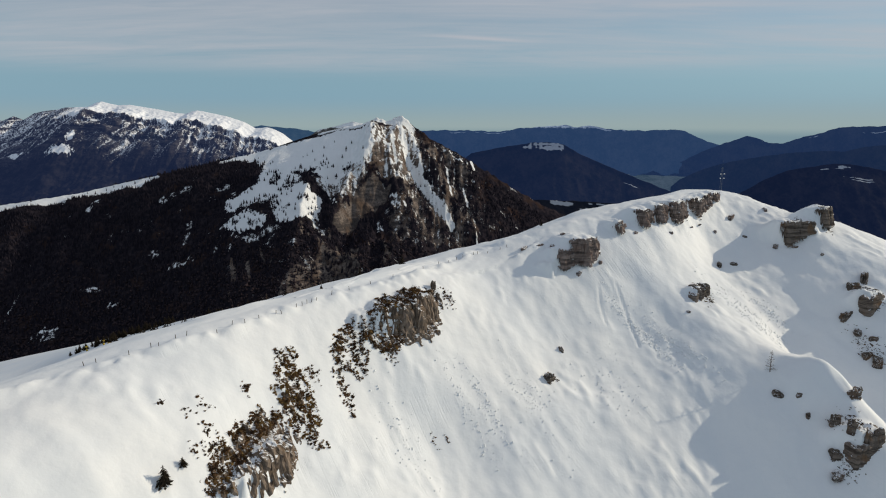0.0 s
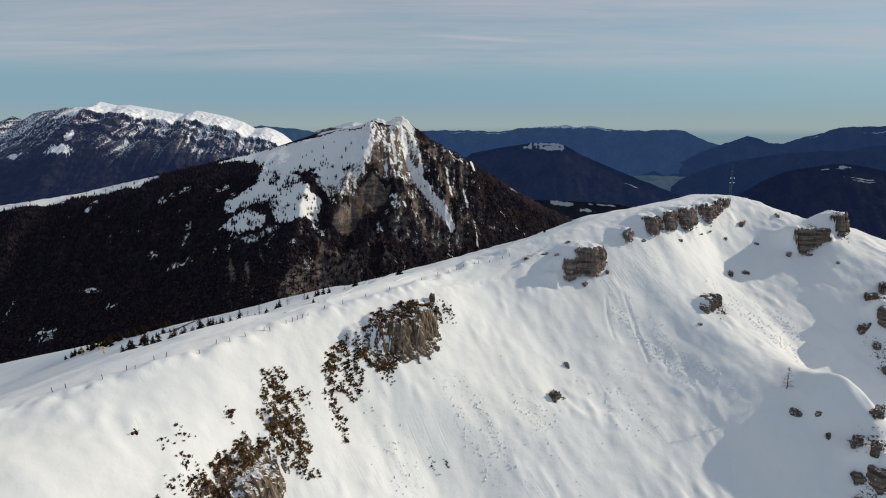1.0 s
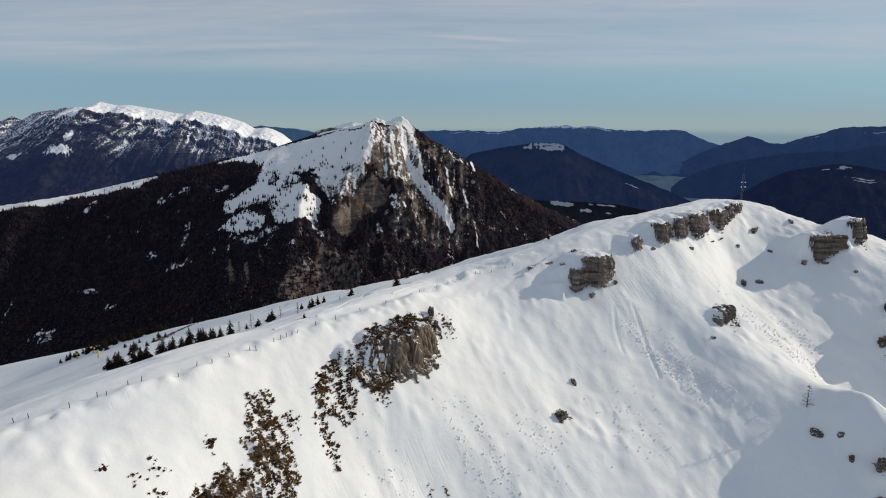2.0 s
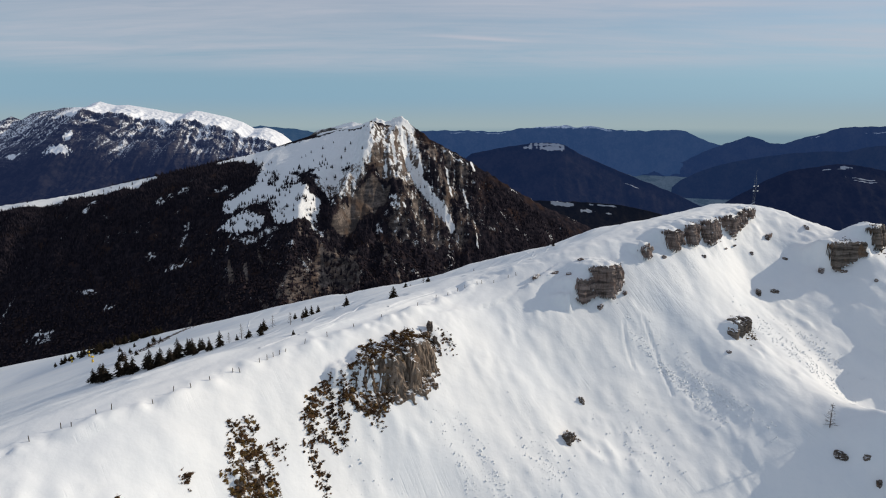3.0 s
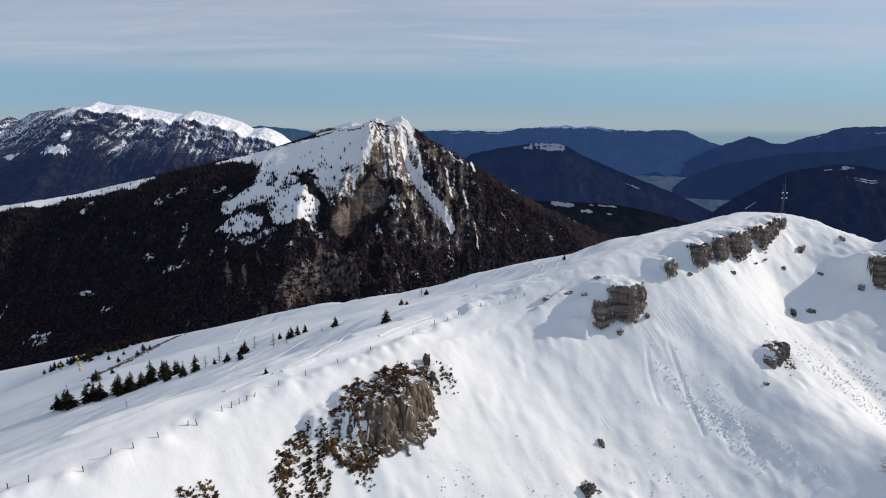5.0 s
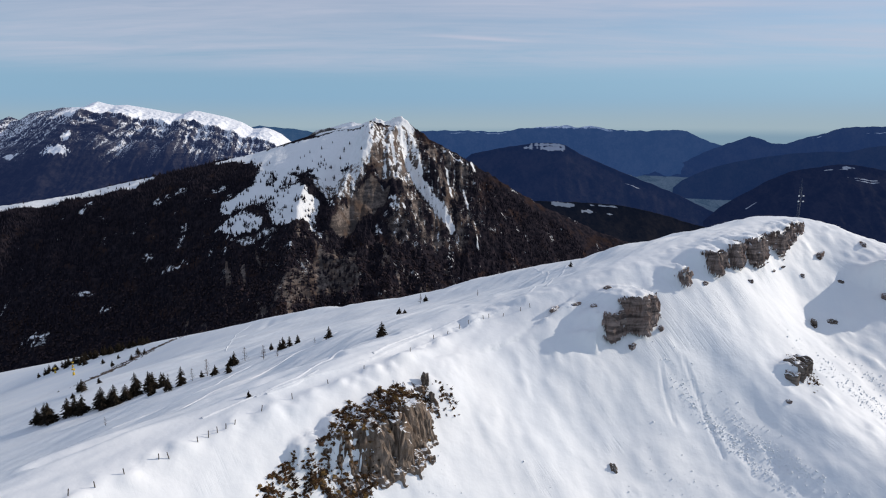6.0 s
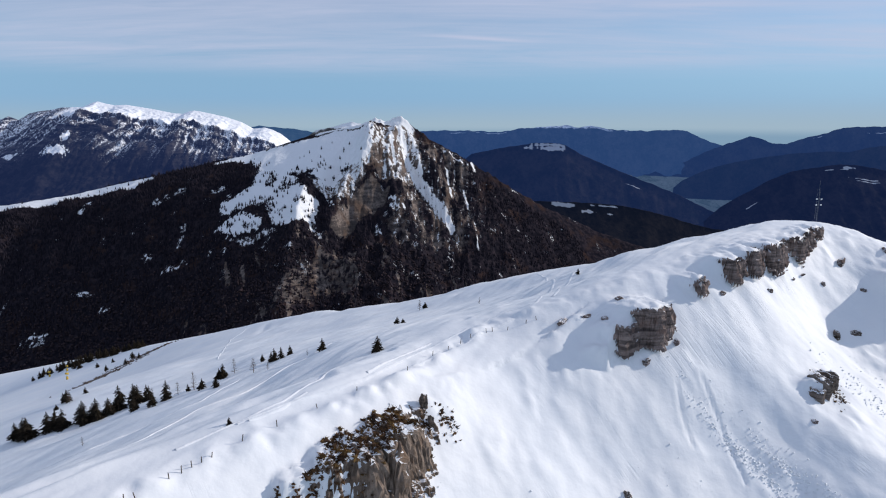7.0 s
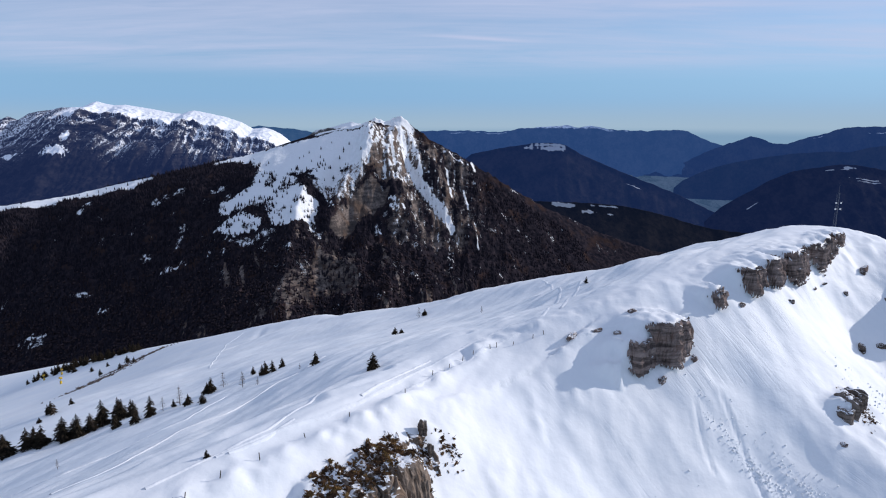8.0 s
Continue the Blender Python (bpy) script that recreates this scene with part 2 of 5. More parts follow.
DEPTH = [(-60, -120, -60), (0, -60, -60), (30, 30, -20), (45, 80, 2), (62, 100, 14), (95, 60, -10), (150, 0, -60)]


# ski tracks and a trodden path: line, half width, depth
SKI_LINES = [[(-64.3, 146.5), (-57.6, 148.5), (-51.4, 153.5), (-46.7, 157.5), (-43.0, 160.0), (-40.0, 171.0)], [(-48.4, 132.0), (-45.9, 139.0), (-44.2, 146.5), (-40.7, 152.5), (-34.9, 156.5), (-30.5, 164.0), (-26.4, 172.0), (-22.7, 178.0)], [(-28.2, 116.0), (-25.4, 119.0), (-22.3, 122.5), (-19.4, 126.0), (-17.3, 130.5), (-15.6, 135.5), (-14.7, 136.5)], [(-23.2, 121.0), (-20.5, 123.5), (-17.6, 126.5), (-14.3, 129.0)], [(-9.8, 134.5), (-4.6, 143.5), (-1.6, 148.5)], [(-69.9, 240.0), (-106.5, 356.5), (-107.6, 386.0)], [(-156.0, 435.0), (-130.6, 424.5), (-105.8, 400.5)], [(-22.0, 121.5), (-19.0, 124.5), (-16.8, 128.5)]]
FOOT_LINES = [[(-14.3, 129.0), (-9.6, 133.5), (-5.9, 139.0), (-1.6, 146.0), (4.4, 154.5), (11.0, 159.5), (16.6, 160.5), (21.4, 174.0), (24.3, 185.5), (28.1, 218.5), (27.2, 227.0)], [(20.0, 163.0), (26.2, 179.5), (29.4, 189.5)], [(-5.7, 136.0), (0.8, 144.5), (6.9, 152.0), (12.4, 156.0)], [(36.4, 159.0), (28.3, 155.5), (19.2, 154.0)]]
TRACKS = [([(-30, 128), (-20, 140), (-8, 146)], 0.9, 0.3), ([(-24, 146), (-12, 152), (4, 160)], 0.8, 0.22), ([(-42, 108), (-30, 122), (-16, 134)], 1.3, 0.35), ([(-20, 122), (-8, 134), (4, 150)], 1.0, 0.3),
          ([(-90, 300), (-84, 330), (-95, 380), (-120, 400)], 1.6, 0.5), ([(-150, 330), (-130, 370), (-140, 410)], 1.6, 0.5),
          ([(42.5, 150.5), (44.5, 144), (45.5, 139)], 0.35, 0.22), ([(38, 149), (37.6, 145), (38.5, 142)], 0.3, 0.2)]


# snow shelves that lie on the rock steps: foot x, y, width, height, facing
LEDGES = [(28.6, 149.5, 7, 2.0, 42), (31.8, 151.2, 6.2, 3.7, 42), (37.4, 152.8, 6.2, 6.2, 42), (47.1, 161.9, 2.7, 2.7, 42), (54.9, 166.4, 5.6, 3.9, 42), (60.2, 169.6, 4.2, 4.6, 42), (66.8, 174.6, 8, 5.2, 42),
          (75, 182, 7, 4.0, 42), (82.4, 189.2, 4, 2.4, 42), (79, 185.8, 4, 3.2, 42), (101.7, 175.8, 10.6, 5.0, 12), (112.2, 180.6, 6.5, 4.8, 40), (65.3, 152.6, 6.4, 1.8, 42), (86.1, 116.0, 7, 3.6, 20), (111.1, 155, 6, 3, 25),
          (-14, 113.7, 5, 4.6, 32), (-10, 116, 6, 6.3, 25), (-6, 118.3, 6, 7, 35), (-2.2, 122.6, 5, 6.5, 52), (-28.2, 77, 4, 4.2, 40), (-25.6, 80.4, 5, 5.6, 55), (-23.8, 84.2, 5, 5.8, 65), (-23.1, 88, 4.5, 3.6, 75),
          (-24.9, 94, 3.5, 1.5, 70), (-24.6, 97.5, 3.5, 1.6, 90)]


def shelves(x, y, z):
    for fx, fy, w, h, turn in LEDGES:
        c, s = math.cos(math.radians(turn)), math.sin(math.radians(turn))
        a, b = (x - fx) * c + (y - fy) * s, -(x - fx) * s + (y - fy) * c
        hit = (np.abs(a) < 1.5 * w) & (b > -1) & (b < 3 * h + 4)
        if not hit.any():
            continue
        base = float(ridge_form(fx, fy))
        a, b, n = a[hit], b[hit], z[hit]
        rim = 0.35 * fbm(a / 1.6 + fx, b / 2.0, 161, 3)
        lift, spread, edge = (h * 1.0 + 0.4, 0.62, 0.6) if fx > 0 and h > 6 else (h * 1.06 + 0.5, 0.66, 0.5) if fx > 0 else (h * 0.98, 0.56, 0.7)
        want = base + lift + 0.25 * np.sqrt(np.maximum(b, 0)) + rim - n
        # the snow bank behind a step tails off uphill on its windward side
        tail = np.maximum(-a - 0.34 * w, 0) if fx > 0 else 0 * a
        mask = step(edge + 1.6 * rim + 0.9 * tail, edge + 0.8 + 1.6 * rim + 2.0 * tail, b) * step(w * np.where((a < 0) & (fx > 0), 1.4, spread), w * 0.36, np.abs(a) + 0.8 * rim) * step(1.9 * h + 2, 0.8 * h + 1, b)
        z[hit] = n + np.maximum(want, 0) * mask
    return z


def back_drop(line, far, fall):
    """Points that let the ground fall away beyond a rim."""
    return [(x - 0.35 * far, y + far, z - fall) for x, y, z in along(line, 60)]


def solve_ridge():
    pts = [along(CREST, 4), along(RIM, 14), along(SHELF, 14), along(BROW, 14), along(KNOB, 8), along(BENCH, 14), along(SLOPE, 12), along(VERGE, 8), along(FLANK, 5), along(FOOT, 6), along(RIB, 5),
           along(GULLY, 6), along(SPUR, 6), along(NOSE, 4), along(DEPTH, 25), np.array(back_drop(RIM, 60, 45)), np.array(back_drop(RIM, 500, 420)),
           np.array([(-700, 200, -330), (-500, -300, -330), (0, -600, -420), (500, -300, -420), (600, 200, -330), (420, 450, -260), (190, 190, 40), (230, 90, 0)])]
    p = np.concatenate(pts)
    c2 = 3.0
    a = np.sqrt(((p[:, None, :2] - p[None, :, :2]) ** 2).sum(-1) + c2)
    n = len(p)
    m = np.zeros((n + 3, n + 3))
    m[:n, :n] = a - 0.02 * np.eye(n)
    m[:n, n], m[:n, n + 1:] = 1, p[:, :2]
    m[n, :n], m[n + 1:, :n] = 1, p[:, :2].T
    w = np.linalg.lstsq(m, np.r_[p[:, 2], 0, 0, 0], rcond=None)[0]
    return p, w, c2


RIDGE = solve_ridge()


def ridge_form(x, y):
    p, w, c2 = RIDGE
    x, y = np.asarray(x, float), np.asarray(y, float)
    z = w[-3] + w[-2] * x + w[-1] * y
    for (px, py, _), k in zip(p, w):
        z = z + k * np.sqrt((x - px) ** 2 + (y - py) ** 2 + c2)
    return z


def ground_height(x, y):
    x, y = np.asarray(x, float), np.asarray(y, float)
    z = ridge_form(x, y)
    side = near_line(x, y, CREST, 4.0)[0]
    face = ((x - np.interp(y, [15, 98, 134, 160, 200], [-120, -37, -5, 28, 88])) > 0) & (y < 205)
    face = np.where(face, step(0, 6, side), 0.0)
    rear = np.where((face == 0), step(0, 8, side), 0.0)
    close = step(420, 220, np.hypot(x - 20, y - 140))
    u, v = (x + y) * 0.7071, (x - y) * 0.7071
    lumpy = step(-0.1, 0.5, fbm(x / 15, y / 15, 14, 2))
    z = z + close * face * (0.028 * fbm(u / 1.6, v / 10, 3, 3) + 0.62 * fbm(u / 13, v / 20, 8, 3) + 0.22 * fbm(x / 6.5, y / 6.5, 12, 3) + lumpy * 0.40 * np.maximum(fbm(u / 3.2, v / 4.6, 13, 2), -0.1))
    # blown snow heaped in pillows along the brow
    z = z + close * step(9, 1.5, side) * (0.16 * fbm(x / 4.6, y / 4.6, 21, 3) + 0.30 * face * ridged(x / 4.3 + 0.4 * fbm(x / 7, y / 7, 24, 2), y / 3.4, 22, 3) * (0.35 + 0.65 * step(-30, -5, x))) * (0.6 + 0.4 * step(-20, 5, x))
    z = z + close * rear * (0.26 * ridged(u / 26 + 0.3 * fbm(x / 20, y / 20, 33, 2), v / 8, 31, 3) * step(60, 10, side) + 0.26 * fbm(u / 16, v / 5, 32, 3) + 0.8 * fbm(x / 40, y / 40, 35, 3))
    z = z + close * np.exp(-(side / 1.5) ** 2) * (0.42 + 0.6 * fbm(x / 3.6, y / 3.6, 27, 3)) * (0.5 + 0.5 * step(25, 5, x))
    z = shelves(x, y, z)
    for line, wide, deep in TRACKS:
        d = near_line(x, y, [(a, b, 0) for a, b in line], 3.0)[0]
        z = z - deep * np.exp(-(d / wide) ** 2) + 0.45 * deep * np.exp(-((d - 1.9 * wide) / (0.7 * wide)) ** 2)
    far = step(1000, 1500, np.hypot(x, y - 200))
    floor = -800 - 160 * step(2800, 3400, y)
    return z * (1 - far) + floor * far + far * 14 * fbm(x / 420, y / 420, 41, 4)


def spaced(lo, fine_lo, fine_hi, hi, cell, growth):
    mid = np.arange(fine_lo, fine_hi + cell, cell)
    out_hi, out_lo, d = [mid[-1]], [mid[0]], cell
    while out_hi[-1] < hi:
        d *= growth
        out_hi.append(out_hi[-1] + d)
    d = cell
    while out_lo[-1] > lo:
        d *= growth
        out_lo.append(out_lo[-1] - d)
    return np.r_[out_lo[:0:-1], mid, out_hi[1:]]


gx = spaced(-5000, -62, 128, 5000, 0.42, 1.045)
gy = spaced(-1500, 72, 215, 5600, 0.42, 1.03)
GX, GY = np.meshgrid(gx, gy)
GZ = ground_height(GX, GY)


def ground_at(x, y):
    """Height of the built sheet."""
    i, j = np.searchsorted(gx, x) - 1, np.searchsorted(gy, y) - 1
    a, b = (x - gx[i]) / (gx[i + 1] - gx[i]), (y - gy[j]) / (gy[j + 1] - gy[j])
    return float((GZ[j, i] * (1 - a) + GZ[j, i + 1] * a) * (1 - b) + (GZ[j + 1, i] * (1 - a) + GZ[j + 1, i + 1] * a) * b)


def ground_material():
    s = Shader("snowfield_and_valley", 0.6)
    a = s.noise(0.05, 5)
    b = s.noise(1.4, 5)
    base = s.mix(s.ramp(a, 0.35, 0.65), (0.82, 0.845, 0.875), (0.88, 0.89, 0.90))
    base = s.mix(s.math("MULTIPLY", s.ramp(b, 0.5, 0.75), 0.25), base, (0.78, 0.805, 0.84))
    fields = s.mix(s.ramp(s.noise(0.012, 6, 0.7), 0.45, 0.6), (0.02, 0.024, 0.02), (0.06, 0.055, 0.05))
    s.colour(s.mix(s.ramp(s.axis(2), -240, -180), fields, base))
    s.bump(s.noise(0.45, 4, 0.5), 0.10)
    # runnels: thin lines combed down the steep side
    flow = s.t.nodes.new("ShaderNodeCombineXYZ")
    s.link(s.math("MULTIPLY", s.math("ADD", s.axis(0), s.axis(1)), 1.5), flow.inputs[0])
    s.link(s.math("MULTIPLY", s.math("SUBTRACT", s.axis(0), s.axis(1)), 0.07), flow.inputs[1])
    comb = s.noise(1.0, 4, 0.65, vector=flow.outputs[0], distortion=0.25)
    where = s.math("MULTIPLY", s.ramp(s.upness(), 0.86, 0.74), s.ramp(s.noise(0.06, 3, 0.5), 0.50, 0.66))
    s.bump(s.math("SUBTRACT", 1.0, s.math("MULTIPLY", s.ramp(comb, 0.48, 0.7), where)), 0.028)
    s.bump(s.noise(1.6, 3, 0.5), 0.022)
    return s.mat


ground_mesh = grid_mesh("ground", GX, GY, GZ)
ground_mesh.materials.append(ground_material())
ground = tagged(new("ground", ground_mesh), "snow-covered mountain ridge falling to a hazy valley floor", "ground", kind="structure")

# ---- the wooded mountain across the valley ----
TOP = [(-2352, 2516, -348), (-1792, 2572, -261), (-1523, 2628, -222), (-1239, 2684, -158), (-934, 2704, -89), (-792, 2712, -59), (-530, 2725, 23), (-330, 2650, 63), (-272, 2650, 86), (-232, 2650, 76), (-215, 2650, 76), (-185, 2650, 92), (-168, 2650, 92), (-124, 2650, 52), (-55, 2650, 7), (133, 2700, -105), (282, 2750, -200), (439, 2800, -286), (680, 2850, -404), (959, 2900, -506), (1226, 2900, -560), (1700, 2900, -700)]
# how far the camera's side has dropped at three distances out from the crest
FALL_X = [-1800, -950, -700, -490, -330, -170, 130, 450]
FALL_D = [(200, 480, 900), (220, 500, 900), (280, 540, 850), (270, 530, 850), (190, 390, 800), (200, 410, 830), (200, 450, 900), (200, 450, 900)]
FALL_Z = [(80, 300, 560), (70, 290, 560), (105, 225, 470), (105, 240, 490), (160, 390, 600), (190, 405, 620), (165, 360, 640), (150, 330, 600)]
# rock ribs that stand out of the flank (+) and couloirs cut into it (-): line, height, half width
RIBS = [([(-302, 2650, 0), (-297, 2556, 0), (-275, 2450, 0), (-277, 2398, 0), (-334, 2338, 0), (-391, 2208, 0)], 70, 46), ([(-215, 2656, 0), (-202, 2530, 0), (-208, 2436, 0)], 22, 24), ([(-164, 2650, 0), (-151, 2570, 0), (-135, 2490, 0), (-77, 2430, 0), (23, 2342, 0)], -26, 22), ([(-112, 2658, 0), (-71, 2556, 0), (13, 2454, 0), (98, 2374, 0)], 26, 30), ([(-389, 2420, 0), (-395, 2338, 0), (-418, 2260, 0), (-432, 2170, 0)], -34, 36), ([(14, 2650, 0), (106, 2600, 0), (192, 2494, 0)], 22, 30), ([(-419, 2086, 0), (-273, 2028, 0), (-222, 1974, 0)], 26, 30)]


def mountain_height(x, y):
    t = np.array(TOP, float)
    zc, yc = np.interp(x, t[:, 0], t[:, 2]), np.interp(x, t[:, 0], t[:, 1])
    d = yc - y + 30 * fbm(x / 260, y / 420, 51, 3)
    dd = [np.interp(x, FALL_X, [f[k] for f in FALL_D]) for k in range(3)]
    zz = [np.interp(x, FALL_X, [f[k] for f in FALL_Z]) for k in range(3)]
    front = np.where(d < dd[0], zz[0] * d / dd[0], np.where(d < dd[1], zz[0] + (zz[1] - zz[0]) * (d - dd[0]) / (dd[1] - dd[0]),
                     zz[1] + (zz[2] - zz[1]) * (d - dd[1]) / (dd[2] - dd[1])))
    drop = np.where(d > 0, front, -0.62 * d)
    rough = step(0, 160, np.abs(yc - y))
    crag = step(-400, -300, x) * step(420, 150, x)
    z = zc - drop
    soft = 1 - 0.75 * step(-920, -820, x) * step(-330, -400, x) * step(2140, 2240, y)
    z = z + rough * soft * (20 * ridged((x + 0.4 * y) / 230, (y - 0.4 * x) / 420, 61, 4) + 14 * fbm(x / 100, y / 100, 66, 4)) * (0.6 + 0.4 * crag)
    for line, high, wide in RIBS:
        away, _ = near_line(x, y, line, 25.0)
        z = z + high * np.exp(-(away / wide) ** 2) * step(15, 130, yc - y)
    z = z + crag * step(0, 40, np.abs(yc - y)) * (7 * ridged(x / 46, y / 210, 71, 3) + 5 * ridged(x / 19, y / 90, 73, 2))
    return z + (2.0 + 3 * crag) * soft * fbm(x / 22, y / 22, 77, 3)


mx = np.concatenate([np.arange(-2300, -960, 8.0), np.arange(-960, 260, 4.2), np.arange(260, 1500, 8.0)])
my = np.concatenate([np.arange(1500, 1900, 7.0), np.arange(1900, 2740, 4.2), np.arange(2745, 3100, 20), np.arange(3110, 3600, 60)])
MX, MY = np.meshgrid(mx, my)
MZ = mountain_height(MX, MY)
m_mesh = grid_mesh("mountain", MX, MY, MZ)


def mountain_material():
    s = Shader("mountainside", 0.92)
    n1, n2 = s.noise(0.012, 6, 0.6), s.noise(0.06, 5, 0.65)
    strata = s.noise(0.035, 6, 0.65, stretch=(0.35, 0.35, 1.5), turn=(0, radians(22), 0), distortion=0.5)
    wood = s.mix(s.ramp(n2, 0.4, 0.66), (0.013, 0.0125, 0.018), (0.036, 0.029, 0.035))
    wood = s.mix(s.ramp(n1, 0.52, 0.68, 0.0, 0.8), wood, (0.046, 0.029, 0.025))
    rock = s.mix(s.ramp(strata, 0.38, 0.62), (0.072, 0.062, 0.060), (0.24, 0.196, 0.172))
    rock = s.mix(s.ramp(s.noise(0.02, 5, 0.6), 0.48, 0.64, 0.0, 0.7), rock, (0.13, 0.085, 0.062))
    rock = s.mix(s.ramp(s.noise(0.13, 6, 0.72, stretch=(1, 1, 0.4)), 0.46, 0.62, 0.0, 0.7), rock, (0.045, 0.039, 0.038))
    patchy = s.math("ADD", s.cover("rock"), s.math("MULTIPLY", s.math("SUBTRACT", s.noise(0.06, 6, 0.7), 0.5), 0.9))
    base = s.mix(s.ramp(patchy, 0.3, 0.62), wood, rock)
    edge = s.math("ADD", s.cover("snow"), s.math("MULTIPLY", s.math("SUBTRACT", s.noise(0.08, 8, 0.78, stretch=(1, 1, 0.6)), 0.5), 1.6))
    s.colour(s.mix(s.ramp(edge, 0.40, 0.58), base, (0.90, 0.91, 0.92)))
    s.bump(n2, 3.0)
    s.bump(s.noise(0.2, 4, 0.6), 1.0)
    return s.mat


m_mesh.materials.append(mountain_material())
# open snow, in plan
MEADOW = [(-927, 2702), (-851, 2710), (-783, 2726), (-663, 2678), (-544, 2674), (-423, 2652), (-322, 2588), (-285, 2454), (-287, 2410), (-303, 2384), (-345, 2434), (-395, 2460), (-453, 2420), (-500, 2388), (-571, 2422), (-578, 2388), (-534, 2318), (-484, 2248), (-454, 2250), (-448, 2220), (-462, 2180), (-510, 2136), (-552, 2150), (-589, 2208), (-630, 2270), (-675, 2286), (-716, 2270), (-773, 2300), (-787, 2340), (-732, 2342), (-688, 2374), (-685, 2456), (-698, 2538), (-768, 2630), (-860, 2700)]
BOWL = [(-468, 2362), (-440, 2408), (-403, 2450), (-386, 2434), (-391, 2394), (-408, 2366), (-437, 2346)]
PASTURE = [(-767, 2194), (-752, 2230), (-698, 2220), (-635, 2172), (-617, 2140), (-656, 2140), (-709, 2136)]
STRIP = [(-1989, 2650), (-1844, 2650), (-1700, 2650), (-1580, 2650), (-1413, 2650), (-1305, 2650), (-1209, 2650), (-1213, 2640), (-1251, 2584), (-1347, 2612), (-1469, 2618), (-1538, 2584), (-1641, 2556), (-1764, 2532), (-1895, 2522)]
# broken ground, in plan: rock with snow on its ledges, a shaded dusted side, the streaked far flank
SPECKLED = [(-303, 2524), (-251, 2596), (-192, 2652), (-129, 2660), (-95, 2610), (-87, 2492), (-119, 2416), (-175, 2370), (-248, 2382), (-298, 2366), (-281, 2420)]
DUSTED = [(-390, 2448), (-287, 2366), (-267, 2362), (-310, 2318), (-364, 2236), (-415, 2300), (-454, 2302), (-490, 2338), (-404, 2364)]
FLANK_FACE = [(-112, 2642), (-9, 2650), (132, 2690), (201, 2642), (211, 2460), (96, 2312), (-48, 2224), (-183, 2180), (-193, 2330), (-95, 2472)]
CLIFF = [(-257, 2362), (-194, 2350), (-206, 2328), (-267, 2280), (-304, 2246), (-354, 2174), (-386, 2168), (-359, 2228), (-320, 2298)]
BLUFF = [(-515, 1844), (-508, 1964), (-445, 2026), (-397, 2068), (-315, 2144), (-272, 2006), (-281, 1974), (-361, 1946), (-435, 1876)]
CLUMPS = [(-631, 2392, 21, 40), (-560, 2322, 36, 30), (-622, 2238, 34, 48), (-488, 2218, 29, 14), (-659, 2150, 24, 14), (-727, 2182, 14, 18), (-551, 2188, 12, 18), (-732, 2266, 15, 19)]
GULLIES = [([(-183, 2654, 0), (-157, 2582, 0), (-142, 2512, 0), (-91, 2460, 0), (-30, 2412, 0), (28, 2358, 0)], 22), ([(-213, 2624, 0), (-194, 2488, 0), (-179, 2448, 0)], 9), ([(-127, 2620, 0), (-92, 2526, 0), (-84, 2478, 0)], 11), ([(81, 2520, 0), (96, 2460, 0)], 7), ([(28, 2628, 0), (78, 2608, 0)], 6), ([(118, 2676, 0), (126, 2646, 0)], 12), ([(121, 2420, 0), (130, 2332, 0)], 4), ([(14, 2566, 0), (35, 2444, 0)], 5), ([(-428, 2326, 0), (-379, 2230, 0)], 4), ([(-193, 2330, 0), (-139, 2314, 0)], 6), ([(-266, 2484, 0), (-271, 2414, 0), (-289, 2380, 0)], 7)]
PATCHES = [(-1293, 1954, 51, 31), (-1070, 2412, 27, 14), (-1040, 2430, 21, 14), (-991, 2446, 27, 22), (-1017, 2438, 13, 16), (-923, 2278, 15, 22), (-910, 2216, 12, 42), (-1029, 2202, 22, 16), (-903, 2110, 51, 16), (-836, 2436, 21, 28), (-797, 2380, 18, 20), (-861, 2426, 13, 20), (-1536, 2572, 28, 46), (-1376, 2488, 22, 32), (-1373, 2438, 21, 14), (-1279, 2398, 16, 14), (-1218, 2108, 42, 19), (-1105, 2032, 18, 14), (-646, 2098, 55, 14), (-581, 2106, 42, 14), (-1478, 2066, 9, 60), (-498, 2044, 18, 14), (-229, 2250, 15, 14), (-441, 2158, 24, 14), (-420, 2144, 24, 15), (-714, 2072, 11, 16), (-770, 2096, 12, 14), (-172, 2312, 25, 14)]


def inside(x, y, outline):
    """Signed distance in plan from a closed outline: positive within."""
    far, odd = np.full(x.shape, 1e9), np.zeros(x.shape, bool)
    for (ax, ay), (bx, by) in zip(outline, outline[1:] + outline[:1]):
        t = np.clip(((x - ax) * (bx - ax) + (y - ay) * (by - ay)) / ((bx - ax) ** 2 + (by - ay) ** 2), 0, 1)
        far = np.minimum(far, np.hypot(x - ax - t * (bx - ax), y - ay - t * (by - ay)))
        if ay != by:
            odd ^= ((ay > y) != (by > y)) & (x < (bx - ax) * (y - ay) / (by - ay) + ax)
    return np.where(odd, far, -far)


def groves(x, y):
    """Where spruces stand in close groups on the open snow, 0 to 1."""
    out = np.zeros(np.shape(x))
    for px, py, a, b in CLUMPS:
        out = np.maximum(out, step(1.5, 0.6, np.hypot((x - px) / a, (y - py) / b) + 0.5 * fbm(x / 22, y / 22, 153, 3)))
    return out


